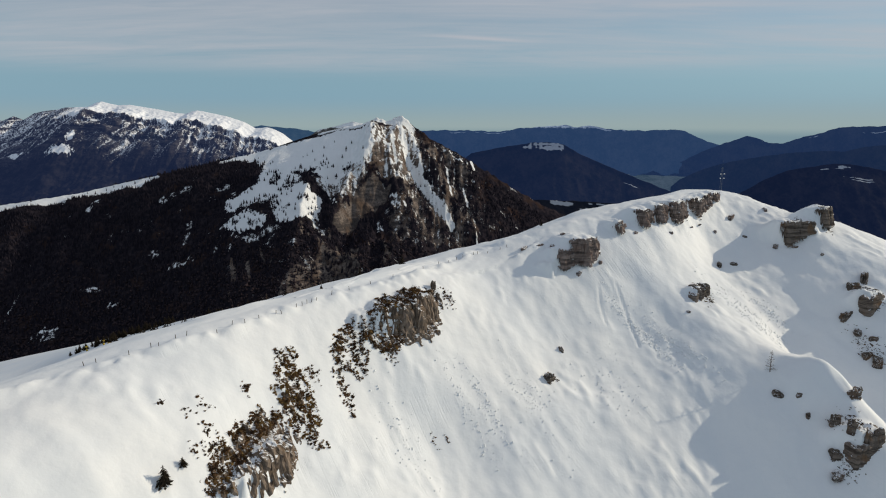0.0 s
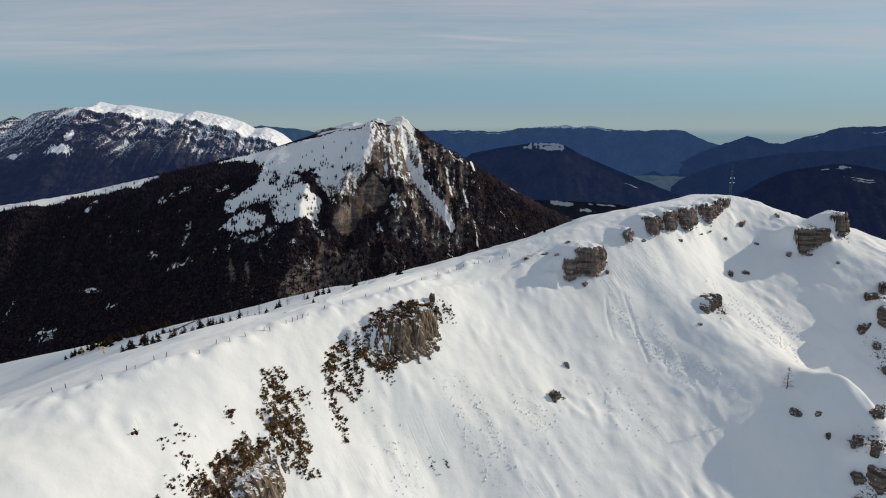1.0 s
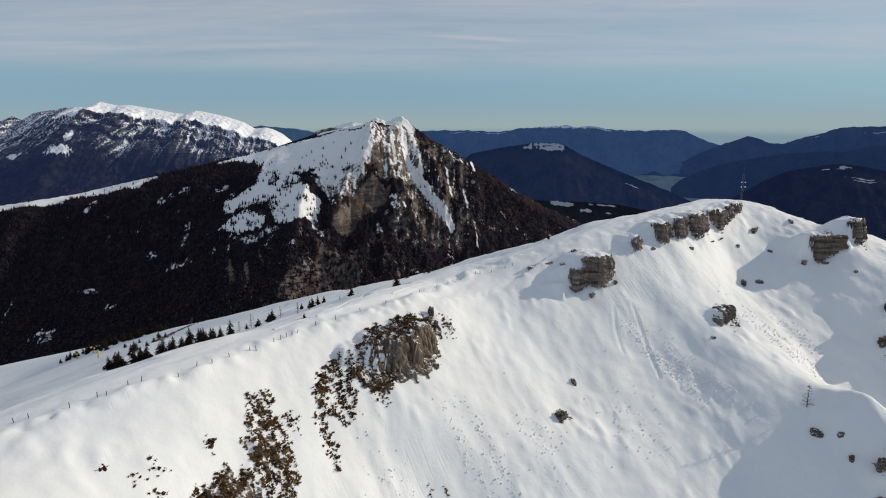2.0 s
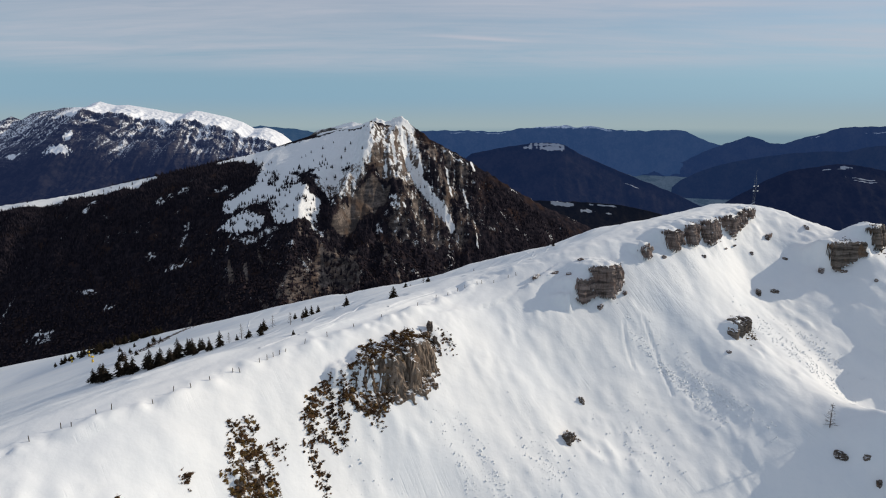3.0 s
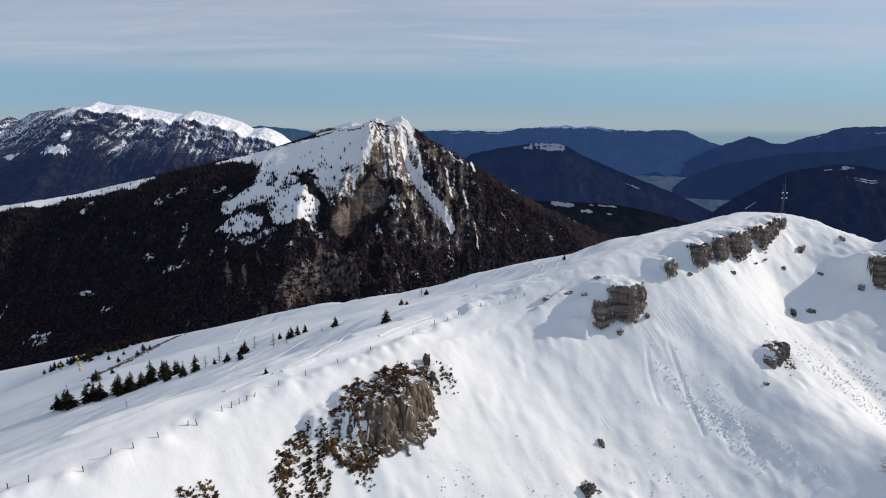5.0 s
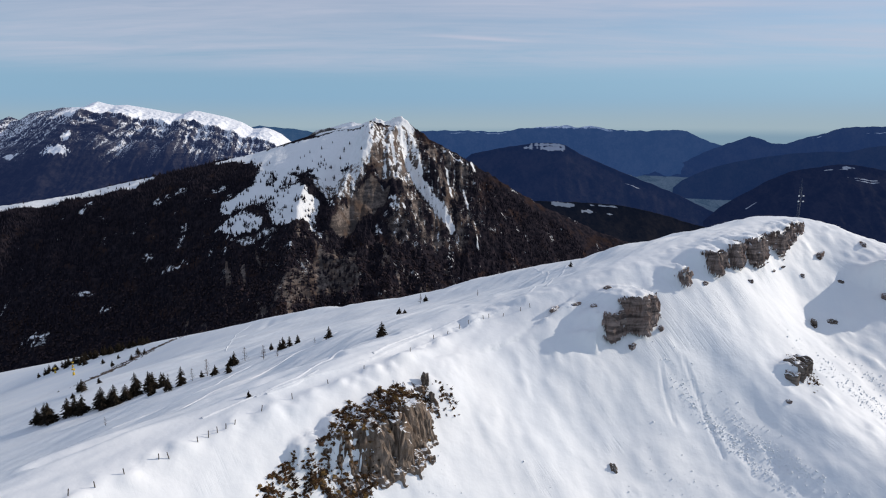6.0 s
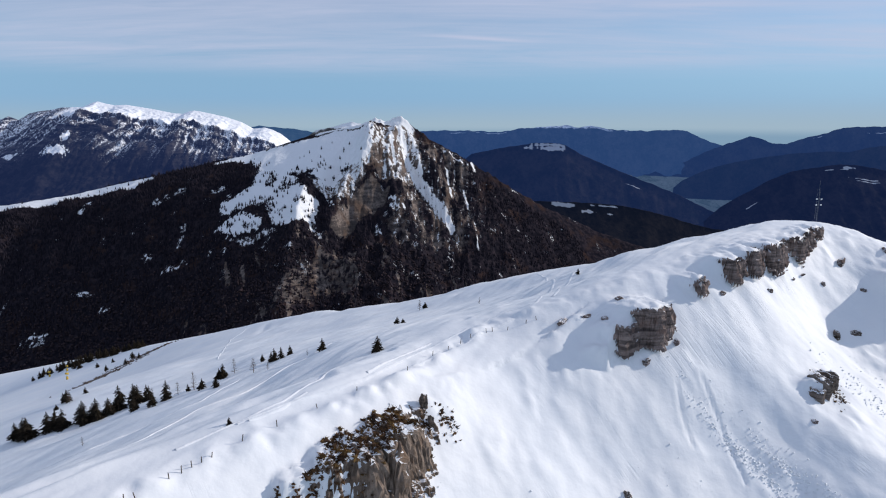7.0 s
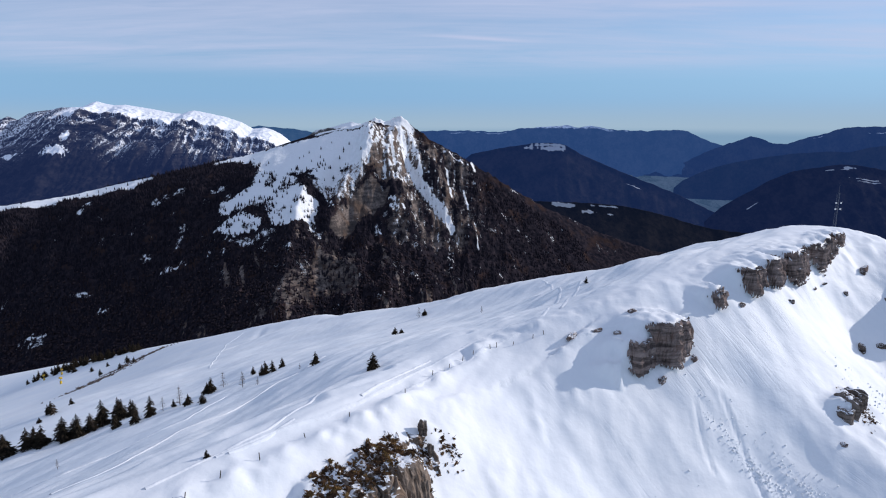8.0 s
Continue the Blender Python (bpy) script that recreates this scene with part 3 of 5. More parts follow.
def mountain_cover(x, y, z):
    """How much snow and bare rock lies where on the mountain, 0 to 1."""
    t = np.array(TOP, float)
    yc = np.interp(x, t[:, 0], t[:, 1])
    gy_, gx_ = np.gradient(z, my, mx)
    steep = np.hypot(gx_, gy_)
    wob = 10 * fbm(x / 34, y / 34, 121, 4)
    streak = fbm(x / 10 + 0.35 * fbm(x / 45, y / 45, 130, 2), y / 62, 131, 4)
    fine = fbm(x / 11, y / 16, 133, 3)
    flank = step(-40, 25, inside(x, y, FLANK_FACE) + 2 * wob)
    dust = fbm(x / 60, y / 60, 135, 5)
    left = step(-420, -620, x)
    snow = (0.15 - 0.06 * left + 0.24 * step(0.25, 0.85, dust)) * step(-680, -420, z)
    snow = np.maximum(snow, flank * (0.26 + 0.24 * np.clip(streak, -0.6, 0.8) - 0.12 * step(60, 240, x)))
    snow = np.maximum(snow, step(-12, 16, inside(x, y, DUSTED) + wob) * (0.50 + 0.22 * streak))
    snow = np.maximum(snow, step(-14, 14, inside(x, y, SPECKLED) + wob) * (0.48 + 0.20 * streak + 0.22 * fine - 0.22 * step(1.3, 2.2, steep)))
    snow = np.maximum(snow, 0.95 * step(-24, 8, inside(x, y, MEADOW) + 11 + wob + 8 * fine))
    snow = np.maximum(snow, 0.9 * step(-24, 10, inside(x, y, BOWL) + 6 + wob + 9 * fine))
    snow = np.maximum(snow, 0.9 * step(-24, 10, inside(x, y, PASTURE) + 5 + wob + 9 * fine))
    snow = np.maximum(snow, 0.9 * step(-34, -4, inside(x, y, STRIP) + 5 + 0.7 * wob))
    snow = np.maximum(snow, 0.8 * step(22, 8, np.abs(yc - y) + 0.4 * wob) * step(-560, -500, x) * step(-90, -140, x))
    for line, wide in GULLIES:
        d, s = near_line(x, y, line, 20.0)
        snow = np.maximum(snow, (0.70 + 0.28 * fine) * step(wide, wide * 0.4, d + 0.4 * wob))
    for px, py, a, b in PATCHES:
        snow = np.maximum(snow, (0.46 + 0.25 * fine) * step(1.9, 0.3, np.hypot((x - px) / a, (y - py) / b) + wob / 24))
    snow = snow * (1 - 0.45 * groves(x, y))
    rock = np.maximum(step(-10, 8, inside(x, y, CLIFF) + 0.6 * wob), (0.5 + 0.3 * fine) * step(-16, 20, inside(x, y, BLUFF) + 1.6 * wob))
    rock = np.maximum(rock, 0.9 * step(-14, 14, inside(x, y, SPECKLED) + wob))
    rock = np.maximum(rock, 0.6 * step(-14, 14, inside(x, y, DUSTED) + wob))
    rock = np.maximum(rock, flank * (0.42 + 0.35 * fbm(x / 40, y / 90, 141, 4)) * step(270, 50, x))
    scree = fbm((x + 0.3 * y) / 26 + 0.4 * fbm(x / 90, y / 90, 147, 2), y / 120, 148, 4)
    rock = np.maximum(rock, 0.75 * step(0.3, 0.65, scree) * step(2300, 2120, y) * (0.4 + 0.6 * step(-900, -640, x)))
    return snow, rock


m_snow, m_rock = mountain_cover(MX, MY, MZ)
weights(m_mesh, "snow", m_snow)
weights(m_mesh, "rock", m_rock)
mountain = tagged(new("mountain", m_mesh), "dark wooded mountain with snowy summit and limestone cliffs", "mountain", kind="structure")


def far_wood(name, label, count, shape, colour_a, colour_b, seed, chance):
    """Thousands of far trees in one mesh: cones for spruce, rough lumps for bare broadleaf."""
    r = np.random.RandomState(seed)
    x, y = r.uniform(-1900, 620, count), r.uniform(1560, 2735, count)
    i, j = np.clip(np.searchsorted(mx, x), 1, len(mx) - 1), np.clip(np.searchsorted(my, y), 1, len(my) - 1)
    z, sn, ro = MZ[j, i], m_snow[j, i], m_rock[j, i]
    ok = r.rand(count) < chance(x, y, z, sn, ro)
    x, y = x[ok], y[ok]
    z = mountain_height(x, y)
    n = len(x)
    h = r.uniform(8, 16, n) if shape == "cone" else r.uniform(4, 8, n)
    w = h * (r.uniform(0.17, 0.26, n) if shape == "cone" else r.uniform(0.5, 0.8, n))
    k = 5
    a = np.arange(k) * 2 * np.pi / k
    turn = r.uniform(0, 6, n)
    ring = np.stack([x[:, None] + w[:, None] * np.cos(a + turn[:, None]), y[:, None] + w[:, None] * np.sin(a + turn[:, None]),
                     np.repeat((z - 0.5 if shape == "cone" else z + 0.35 * h)[:, None], k, 1)], -1)
    tip = np.stack([x + r.uniform(-0.3, 0.3, n), y, z + h], -1)[:, None]
    low = np.stack([x, y, z - 1], -1)[:, None]
    v = np.concatenate([ring, tip, low], 1).reshape(-1, 3)
    base = np.arange(n)[:, None, None] * (k + 2)
    up = np.stack([np.arange(k), (np.arange(k) + 1) % k, np.full(k, k)], -1)
    f = (base + up).reshape(-1, 3)
    if shape != "cone":
        f = np.concatenate([f, (base + np.stack([(np.arange(k) + 1) % k, np.arange(k), np.full(k, k + 1)], -1)).reshape(-1, 3)])
    me = bpy.data.meshes.new(name)
    me.vertices.add(len(v))
    me.vertices.foreach_set("co", v.astype(np.float32).ravel())
    me.loops.add(f.size)
    me.loops.foreach_set("vertex_index", f.astype(np.int32).ravel())
    me.polygons.add(len(f))
    me.polygons.foreach_set("loop_start", (np.arange(len(f)) * 3).astype(np.int32))
    me.update(calc_edges=True)
    s = Shader(name + "_foliage", 0.95)
    g = s.t.nodes.new("ShaderNodeNewGeometry")
    s.colour(s.mix(g.outputs["Random Per Island"], colour_a, colour_b))
    me.materials.append(s.mat)
    return tagged(new(name, me), label, "forest", kind="stuff")


def spruce_chance(x, y, z, sn, ro):
    t = np.array(TOP, float)
    yc = np.interp(x, t[:, 0], t[:, 1])
    clear = step(0.42, 0.28, sn) + 0.012
    bald = np.where((x > -880) & (yc - y < 70), 0.03, 1.0) * step(25, -20, z)
    stand = step(1700, 2050, y + 120 * fbm(x / 200, y / 200, 151, 3)) * (0.45 + 0.55 * step(-0.5, 0.1, fbm(x / 60, y / 60, 152, 3)))
    clear = np.maximum(clear, 0.75 * groves(x, y))
    # a ragged fringe of trees along the open snow, and loose groups on its lower part
    strewn = fbm(x / 40, y / 40, 157, 3)
    clear = np.maximum(clear, 0.22 * step(14, -4, inside(x, y, MEADOW) + 16 * strewn) * (yc - y > 120))
    clear = np.maximum(clear, 0.14 * step(0.10, 0.40, strewn) * step(2350, 2230, y))
    return clear * bald * np.clip(1 - 1.3 * ro, 0, 1) * stand * np.where(x > 20, 0.7, np.where(x > -250, 0.25, 0.9))


far_wood("spruce_forest", "dense dark spruce forest on the mountainside", 60000, "cone", (0.013, 0.0125, 0.0185), (0.032, 0.027, 0.035), 5, spruce_chance)
far_wood("bare_woodland", "leafless brown broadleaf woodland on steep slopes", 42000, "lump", (0.022, 0.0175, 0.021), (0.062, 0.045, 0.049), 6,
         lambda x, y, z, sn, ro: step(0.5, 0.35, sn) * np.clip(1 - 1.4 * ro, 0, 1) * np.where(x > 20, 0.35, 1.0) * step(2250, 1900, y + 100 * fbm(x / 200, y / 200, 155, 3)))


# ---- hills and ranges far off ----
def far_range(name, crest, fall, run, label, colour_a, colour_b, haze, seed, snowline=None, wave=30.0, snow_gain=0.0, cell=12.0, spots=(), rough=0.3, fields=False):
    """A distant range: a crest with spurs running down towards the valley; its surface glows in the haze colour."""
    c = np.array(crest, float)
    xs = np.arange(c[0, 0], c[-1, 0], cell)
    ds = np.concatenate([np.linspace(-0.25, 0, 12), np.linspace(0.003, 0.25, 80), np.linspace(0.255, 1, 60)])
    X, D = np.meshgrid(xs, ds)
    zc, yc = np.interp(X, c[:, 0], c[:, 2]), np.interp(X, c[:, 0], c[:, 1])
    Y = yc - D * run
    away = step(0, 0.25, np.abs(D))
    Z = zc - fall * np.where(D > 0, np.abs(D) ** 0.85, -2 * D) + away * wave * ridged(X / 260, Y / 700, seed, 4) + away * wave * 0.4 * fbm(X / 90, Y / 90, seed + 5, 3)
    Z = Z + wave * rough * fbm(X / 60, Y / 60, seed + 9, 4)
    me = grid_mesh(name, X, Y, Z)
    clear = np.zeros(X.shape)
    for sx, sd, a, b in spots:
        clear = np.maximum(clear, step(1.1, 0.8, np.hypot((X - sx) / a, (D - sd) / b) + 0.7 * fbm(X / 30, Y / 30, seed + 20, 4)))
    weights(me, "clearing", clear)
    s = Shader(name + "_cover", 1.0)
    n = s.noise(0.01, 6, 0.65)
    col = s.mix(s.ramp(s.math("ADD", s.math("MULTIPLY", n, 0.6), s.math("MULTIPLY", s.noise(0.045, 5, 0.7), 0.4)), 0.4, 0.62), colour_a, colour_b)
    if snowline is not None:
        edge = s.math("ADD", s.axis(2), s.math("MULTIPLY", s.math("SUBTRACT", s.noise(0.02, 6, 0.7), 0.5), snow_gain))
        col = s.mix(s.ramp(edge, snowline, snowline + 14), col, (0.91, 0.92, 0.935))
    if fields:
        plot = s.node("ShaderNodeTexVoronoi", Scale=0.011)
        s.link(s.pos, plot.inputs["Vector"])
        tone = s.t.nodes.new("ShaderNodeSeparateColor")
        s.link(plot.outputs["Color"], tone.inputs[0])
        col = s.mix(s.ramp(tone.outputs[0], 0.45, 0.8, 0.0, 0.7), col, colour_b)
    if spots:
        col = s.mix(s.ramp(s.math("ADD", s.cover("clearing"), s.math("MULTIPLY", s.math("SUBTRACT", s.noise(0.06, 6, 0.75), 0.5), 1.2)), 0.3, 0.95), col, (0.50, 0.52, 0.55))
    s.colour(col)
    s.bump(n, 9.0)
    # no air is built: distance haze is put in as blue surface emission
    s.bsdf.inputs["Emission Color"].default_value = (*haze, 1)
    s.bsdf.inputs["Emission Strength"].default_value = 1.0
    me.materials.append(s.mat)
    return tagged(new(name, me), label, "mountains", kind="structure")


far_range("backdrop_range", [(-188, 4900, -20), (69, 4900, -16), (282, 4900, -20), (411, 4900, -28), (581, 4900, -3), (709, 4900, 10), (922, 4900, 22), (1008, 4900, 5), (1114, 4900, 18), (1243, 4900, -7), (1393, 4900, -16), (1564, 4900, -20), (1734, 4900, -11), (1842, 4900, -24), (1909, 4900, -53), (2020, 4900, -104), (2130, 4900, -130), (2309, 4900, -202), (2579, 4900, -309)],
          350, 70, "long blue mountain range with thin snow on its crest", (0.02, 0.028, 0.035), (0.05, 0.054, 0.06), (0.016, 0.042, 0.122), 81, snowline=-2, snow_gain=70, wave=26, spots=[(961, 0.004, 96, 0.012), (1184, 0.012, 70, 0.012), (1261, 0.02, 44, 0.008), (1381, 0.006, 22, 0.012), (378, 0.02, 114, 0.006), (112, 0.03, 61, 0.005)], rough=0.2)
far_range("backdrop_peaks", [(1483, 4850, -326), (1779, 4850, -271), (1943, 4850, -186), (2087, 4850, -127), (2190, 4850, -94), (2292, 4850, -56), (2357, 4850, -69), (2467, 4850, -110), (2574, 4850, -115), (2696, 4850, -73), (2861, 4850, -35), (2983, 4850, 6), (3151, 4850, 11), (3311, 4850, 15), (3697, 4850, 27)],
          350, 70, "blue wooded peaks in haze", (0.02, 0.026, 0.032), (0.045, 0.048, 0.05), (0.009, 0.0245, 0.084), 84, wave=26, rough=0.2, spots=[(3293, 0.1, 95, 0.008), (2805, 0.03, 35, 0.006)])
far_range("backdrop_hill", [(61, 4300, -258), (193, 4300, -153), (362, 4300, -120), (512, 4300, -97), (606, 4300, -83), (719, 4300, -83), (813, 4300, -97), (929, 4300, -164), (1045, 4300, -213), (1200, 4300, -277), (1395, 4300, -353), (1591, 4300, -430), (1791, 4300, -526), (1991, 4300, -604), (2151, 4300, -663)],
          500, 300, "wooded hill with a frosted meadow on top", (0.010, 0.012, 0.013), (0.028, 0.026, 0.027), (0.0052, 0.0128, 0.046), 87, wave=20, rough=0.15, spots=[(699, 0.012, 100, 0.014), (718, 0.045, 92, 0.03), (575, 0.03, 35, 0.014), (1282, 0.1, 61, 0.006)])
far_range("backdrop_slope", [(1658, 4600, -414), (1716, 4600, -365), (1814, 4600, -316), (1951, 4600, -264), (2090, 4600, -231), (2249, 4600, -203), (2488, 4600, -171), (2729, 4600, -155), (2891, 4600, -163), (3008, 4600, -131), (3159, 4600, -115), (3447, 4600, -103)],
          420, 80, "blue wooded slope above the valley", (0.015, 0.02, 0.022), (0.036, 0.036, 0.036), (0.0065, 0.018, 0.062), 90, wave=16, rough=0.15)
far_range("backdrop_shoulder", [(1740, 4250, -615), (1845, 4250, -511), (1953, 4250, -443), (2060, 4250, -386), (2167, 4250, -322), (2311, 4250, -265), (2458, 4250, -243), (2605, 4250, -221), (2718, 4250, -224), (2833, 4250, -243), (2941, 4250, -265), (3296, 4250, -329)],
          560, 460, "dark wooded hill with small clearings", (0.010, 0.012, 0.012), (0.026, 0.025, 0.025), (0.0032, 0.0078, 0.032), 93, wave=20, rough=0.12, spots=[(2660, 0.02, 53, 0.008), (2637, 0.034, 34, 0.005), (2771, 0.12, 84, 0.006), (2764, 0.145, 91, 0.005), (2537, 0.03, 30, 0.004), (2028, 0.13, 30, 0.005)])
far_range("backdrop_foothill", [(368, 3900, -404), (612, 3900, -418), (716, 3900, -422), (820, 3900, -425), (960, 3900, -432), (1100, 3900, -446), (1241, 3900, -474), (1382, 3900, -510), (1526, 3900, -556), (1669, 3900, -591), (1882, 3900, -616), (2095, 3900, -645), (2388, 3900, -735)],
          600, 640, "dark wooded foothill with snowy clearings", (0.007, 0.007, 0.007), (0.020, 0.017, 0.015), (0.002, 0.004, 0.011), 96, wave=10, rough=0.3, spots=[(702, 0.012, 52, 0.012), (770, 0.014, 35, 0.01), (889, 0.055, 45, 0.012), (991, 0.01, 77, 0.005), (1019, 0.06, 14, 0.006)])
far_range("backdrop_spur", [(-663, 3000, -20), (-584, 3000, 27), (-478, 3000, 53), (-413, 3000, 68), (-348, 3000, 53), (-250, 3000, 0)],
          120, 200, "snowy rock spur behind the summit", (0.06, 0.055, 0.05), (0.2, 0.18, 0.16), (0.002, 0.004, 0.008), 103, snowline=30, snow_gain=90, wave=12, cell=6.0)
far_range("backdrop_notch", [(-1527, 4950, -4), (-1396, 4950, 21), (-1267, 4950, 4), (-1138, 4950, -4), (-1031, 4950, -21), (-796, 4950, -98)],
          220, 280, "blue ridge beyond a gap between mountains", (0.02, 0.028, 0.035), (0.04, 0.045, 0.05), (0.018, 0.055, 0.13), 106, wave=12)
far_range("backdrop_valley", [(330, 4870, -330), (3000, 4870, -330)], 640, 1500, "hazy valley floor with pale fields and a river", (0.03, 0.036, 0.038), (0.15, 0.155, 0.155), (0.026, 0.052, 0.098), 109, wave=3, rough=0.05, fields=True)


def massif(crest, label):
    """A broad limestone massif: a gentle snow cap, bedded cliffs with snowy ledges under it, couloirs running down to woods."""
    c = np.array(crest, float)
    xs, ds = np.arange(c[0, 0], c[-1, 0], 5.0), np.concatenate([np.linspace(-240, -8, 14), np.arange(0, 560, 4.5), np.arange(560, 1250, 9.0)])
    X, D = np.meshgrid(xs, ds)
    zc = np.interp(X, c[:, 0], c[:, 2])
    yc = np.interp(X, c[:, 0], c[:, 1])
    bend = 50 * fbm(X / 330, D / 700, 211, 3) + 12 * fbm(X / 60, D / 200, 212, 3)
    e = D + bend * step(20, 120, D)
    west = step(-2560, -2860, X)
    drop = np.interp(e, [-260, 0, 235, 420, 700, 1300], [150, 0, 84, 225, 445, 810])
    bare = np.interp(e, [-260, 0, 60, 200, 420, 700, 1300], [150, 0, 42, 140, 280, 480, 820])
    for k, (place, tall) in enumerate([(240, 40), (300, 30), (372, 46)]):
        p = place + 34 * fbm(X / 190, D * 0, 230 + k, 3)
        h = tall * np.clip(0.75 + 0.9 * fbm(X / 130, D * 0, 240 + k, 3), 0, 1.3)
        drop = drop + h * (step(p, p + 13, e) - step(p - 80, p + 100, e))
    drop = drop * (1 - west) + bare * west
    # spurs and couloirs, slanting more to the west
    slant = np.interp(X, [-3300, -2700, -2000, -1400], [0.95, 0.75, 0.15, -0.1])
    u = X + slant * D
    spur = ridged(u / 120 + 0.2 * fbm(X / 90, D / 90, 214, 2), D / 900, 215, 3)
    below = step(30, 330, D) + west * step(0, 60, D) * 0.4
    Z = zc - drop + 24 * spur * np.clip(below, 0, 1) + 5 * fbm(X / 40, D / 40, 216, 4) * step(10, 80, D) + 1.5 * fbm(X / 25, D / 25, 218, 3)
    Y = yc - D
    me = grid_mesh("backdrop_massif", X, Y, Z)
    gd, gx_ = np.gradient(Z, ds, xs)
    steep = np.abs(gd)
    fine = fbm(X / 11, D / 11, 219, 4)
    flow = fbm(u / 15 + 0.3 * fine, D / 210, 221, 3)
    cap = step(246, 226, e + 12 * fine) * (1 - west)
    gully = 0.72 * step(0.5, -0.4, spur + 0.5 * fine) * step(860, 300, D + 120 * fine)
    frost = (0.55 + 0.20 * fine + 0.26 * flow - 0.12 * spur) * step(900, 260, D + 80 * fine)
    snow = np.maximum.reduce([cap, gully * (0.62 + 0.2 * west), frost])
    snow = np.where((steep > 1.9) & (cap < 0.8), snow * 0.72, snow)
    for sx, sd, a, b in [(-2504, 578, 84, 35), (-2864, 474, 50, 17), (-2481, 474, 29, 41)]:
        snow = np.maximum(snow, 0.75 * step(1.4, 0.6, np.hypot((X - sx) / a, (D - sd) / b) + 0.5 * fine))
    weights(me, "snow", snow)
    weights(me, "wood", step(420, 620, D + 90 * fine))
    s = Shader("massif_cover", 1.0)
    rock = s.mix(s.ramp(s.noise(0.03, 6, 0.7, stretch=(0.3, 0.3, 1.6)), 0.4, 0.62), (0.022, 0.022, 0.026), (0.075, 0.07, 0.072))
    base = s.mix(s.cover("wood"), rock, s.mix(s.ramp(s.noise(0.02, 6, 0.7), 0.4, 0.65), (0.010, 0.011, 0.013), (0.028, 0.026, 0.028)))
    edge = s.math("ADD", s.cover("snow"), s.math("MULTIPLY", s.math("SUBTRACT", s.noise(0.11, 7, 0.78), 0.5), 1.2))
    s.colour(s.mix(s.ramp(edge, 0.40, 0.62), base, (0.92, 0.93, 0.94)))
    s.bump(s.noise(0.04, 5, 0.6), 5.0)
    # the bluish veil of far air, painted as a faint glow of the rock and snow
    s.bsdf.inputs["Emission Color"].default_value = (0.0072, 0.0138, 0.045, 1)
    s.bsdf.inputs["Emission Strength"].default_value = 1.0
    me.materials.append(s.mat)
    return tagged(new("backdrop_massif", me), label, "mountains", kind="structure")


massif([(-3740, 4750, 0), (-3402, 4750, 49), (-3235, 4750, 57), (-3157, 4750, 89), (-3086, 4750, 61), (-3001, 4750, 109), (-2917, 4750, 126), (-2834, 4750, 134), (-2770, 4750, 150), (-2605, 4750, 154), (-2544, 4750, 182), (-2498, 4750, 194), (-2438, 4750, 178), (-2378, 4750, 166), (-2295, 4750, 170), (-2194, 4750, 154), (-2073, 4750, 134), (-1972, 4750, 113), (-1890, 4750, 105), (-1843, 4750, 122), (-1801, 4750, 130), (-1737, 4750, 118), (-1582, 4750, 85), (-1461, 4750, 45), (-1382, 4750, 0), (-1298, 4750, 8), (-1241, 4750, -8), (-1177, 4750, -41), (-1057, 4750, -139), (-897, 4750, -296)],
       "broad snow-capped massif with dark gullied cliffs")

# ---- rock outcrops ----
def boulder_shape(w, d, h, seed, beds=5, rows=44, cols=72, jag=1.0):
    """Bedded limestone: a squared block, cracked upright and stepped back bed by bed. Base at 0, front towards -Y."""
    th = np.linspace(0.02, np.pi - 0.02, rows)
    ph = np.linspace(0, 2 * np.pi, cols, endpoint=False)
    T, P_ = np.meshgrid(th, ph, indexing="ij")
    dx, dy, dz = np.sin(T) * np.cos(P_), np.sin(T) * np.sin(P_), np.cos(T)
    n = 7.0 if h > 2.6 else 2.4
    k = (np.abs(dx) ** n + np.abs(dy) ** n + np.abs(dz) ** n) ** (-1 / n)
    x, y, z = dx * k, dy * k, dz * k
    zz = (z + 1) * 0.5
    bed = zz * beds * (1 + 0.25 * perlin(zz * 2.3 + seed, zz * 0, seed + 5)) + 0.3 * perlin(x * 1.3, y * 1.3 + seed, seed)
    within = bed - np.floor(bed)
    out = 0.10 * (lattice(np.floor(bed), np.floor(bed) * 0 + seed, seed) / 65536 - 0.5) - 0.06 * step(0.88, 1.0, within)
    ang = np.arctan2(dy, dx)
    crack = np.abs(perlin(np.cos(ang) * 2.6 + 5, np.sin(ang) * 2.6 + seed * 1.7, seed + 3))
    out = out - 0.13 * step(0.06, 0.0, crack) * np.abs(np.sin(T)) + 0.10 * fbm(x * 1.3 + seed, z * 1.3 + y * 1.3, seed + 7, 2) + 0.05 * ridged(x * 4 + seed, z * 5 + y * 4, seed + 9, 2)
    out = out * jag
    top = 0.9 + 0.18 * perlin(x * 1.4 + seed, y * 1.4, seed + 11)
    taper = 1 - 0.06 * zz
    X, Y = x * (1 + out) * taper * w / 2, y * (1 + out) * taper * d / 2
    Z = (zz * top + 0.12 * out) * h
    v = np.stack([X, Y, Z], -1).reshape(-1, 3)
    i = np.arange(rows * cols).reshape(rows, cols)
    nxt = np.roll(i, -1, axis=1)
    q = np.stack([i[:-1], i[1:], nxt[1:], nxt[:-1]], -1).reshape(-1, 4).tolist()
    q += [list(i[0]), list(i[-1][::-1])]
    return v, q


DOWNHILL = radians(42)   # the steep side faces right and towards the flight


def join_shapes(shapes):
    verts, faces, n = [], [], 0
    for v, q in shapes:
        verts.append(v)
        faces += [[a + n for a in f] for f in q]
        n += len(v)
    return np.concatenate(verts), faces


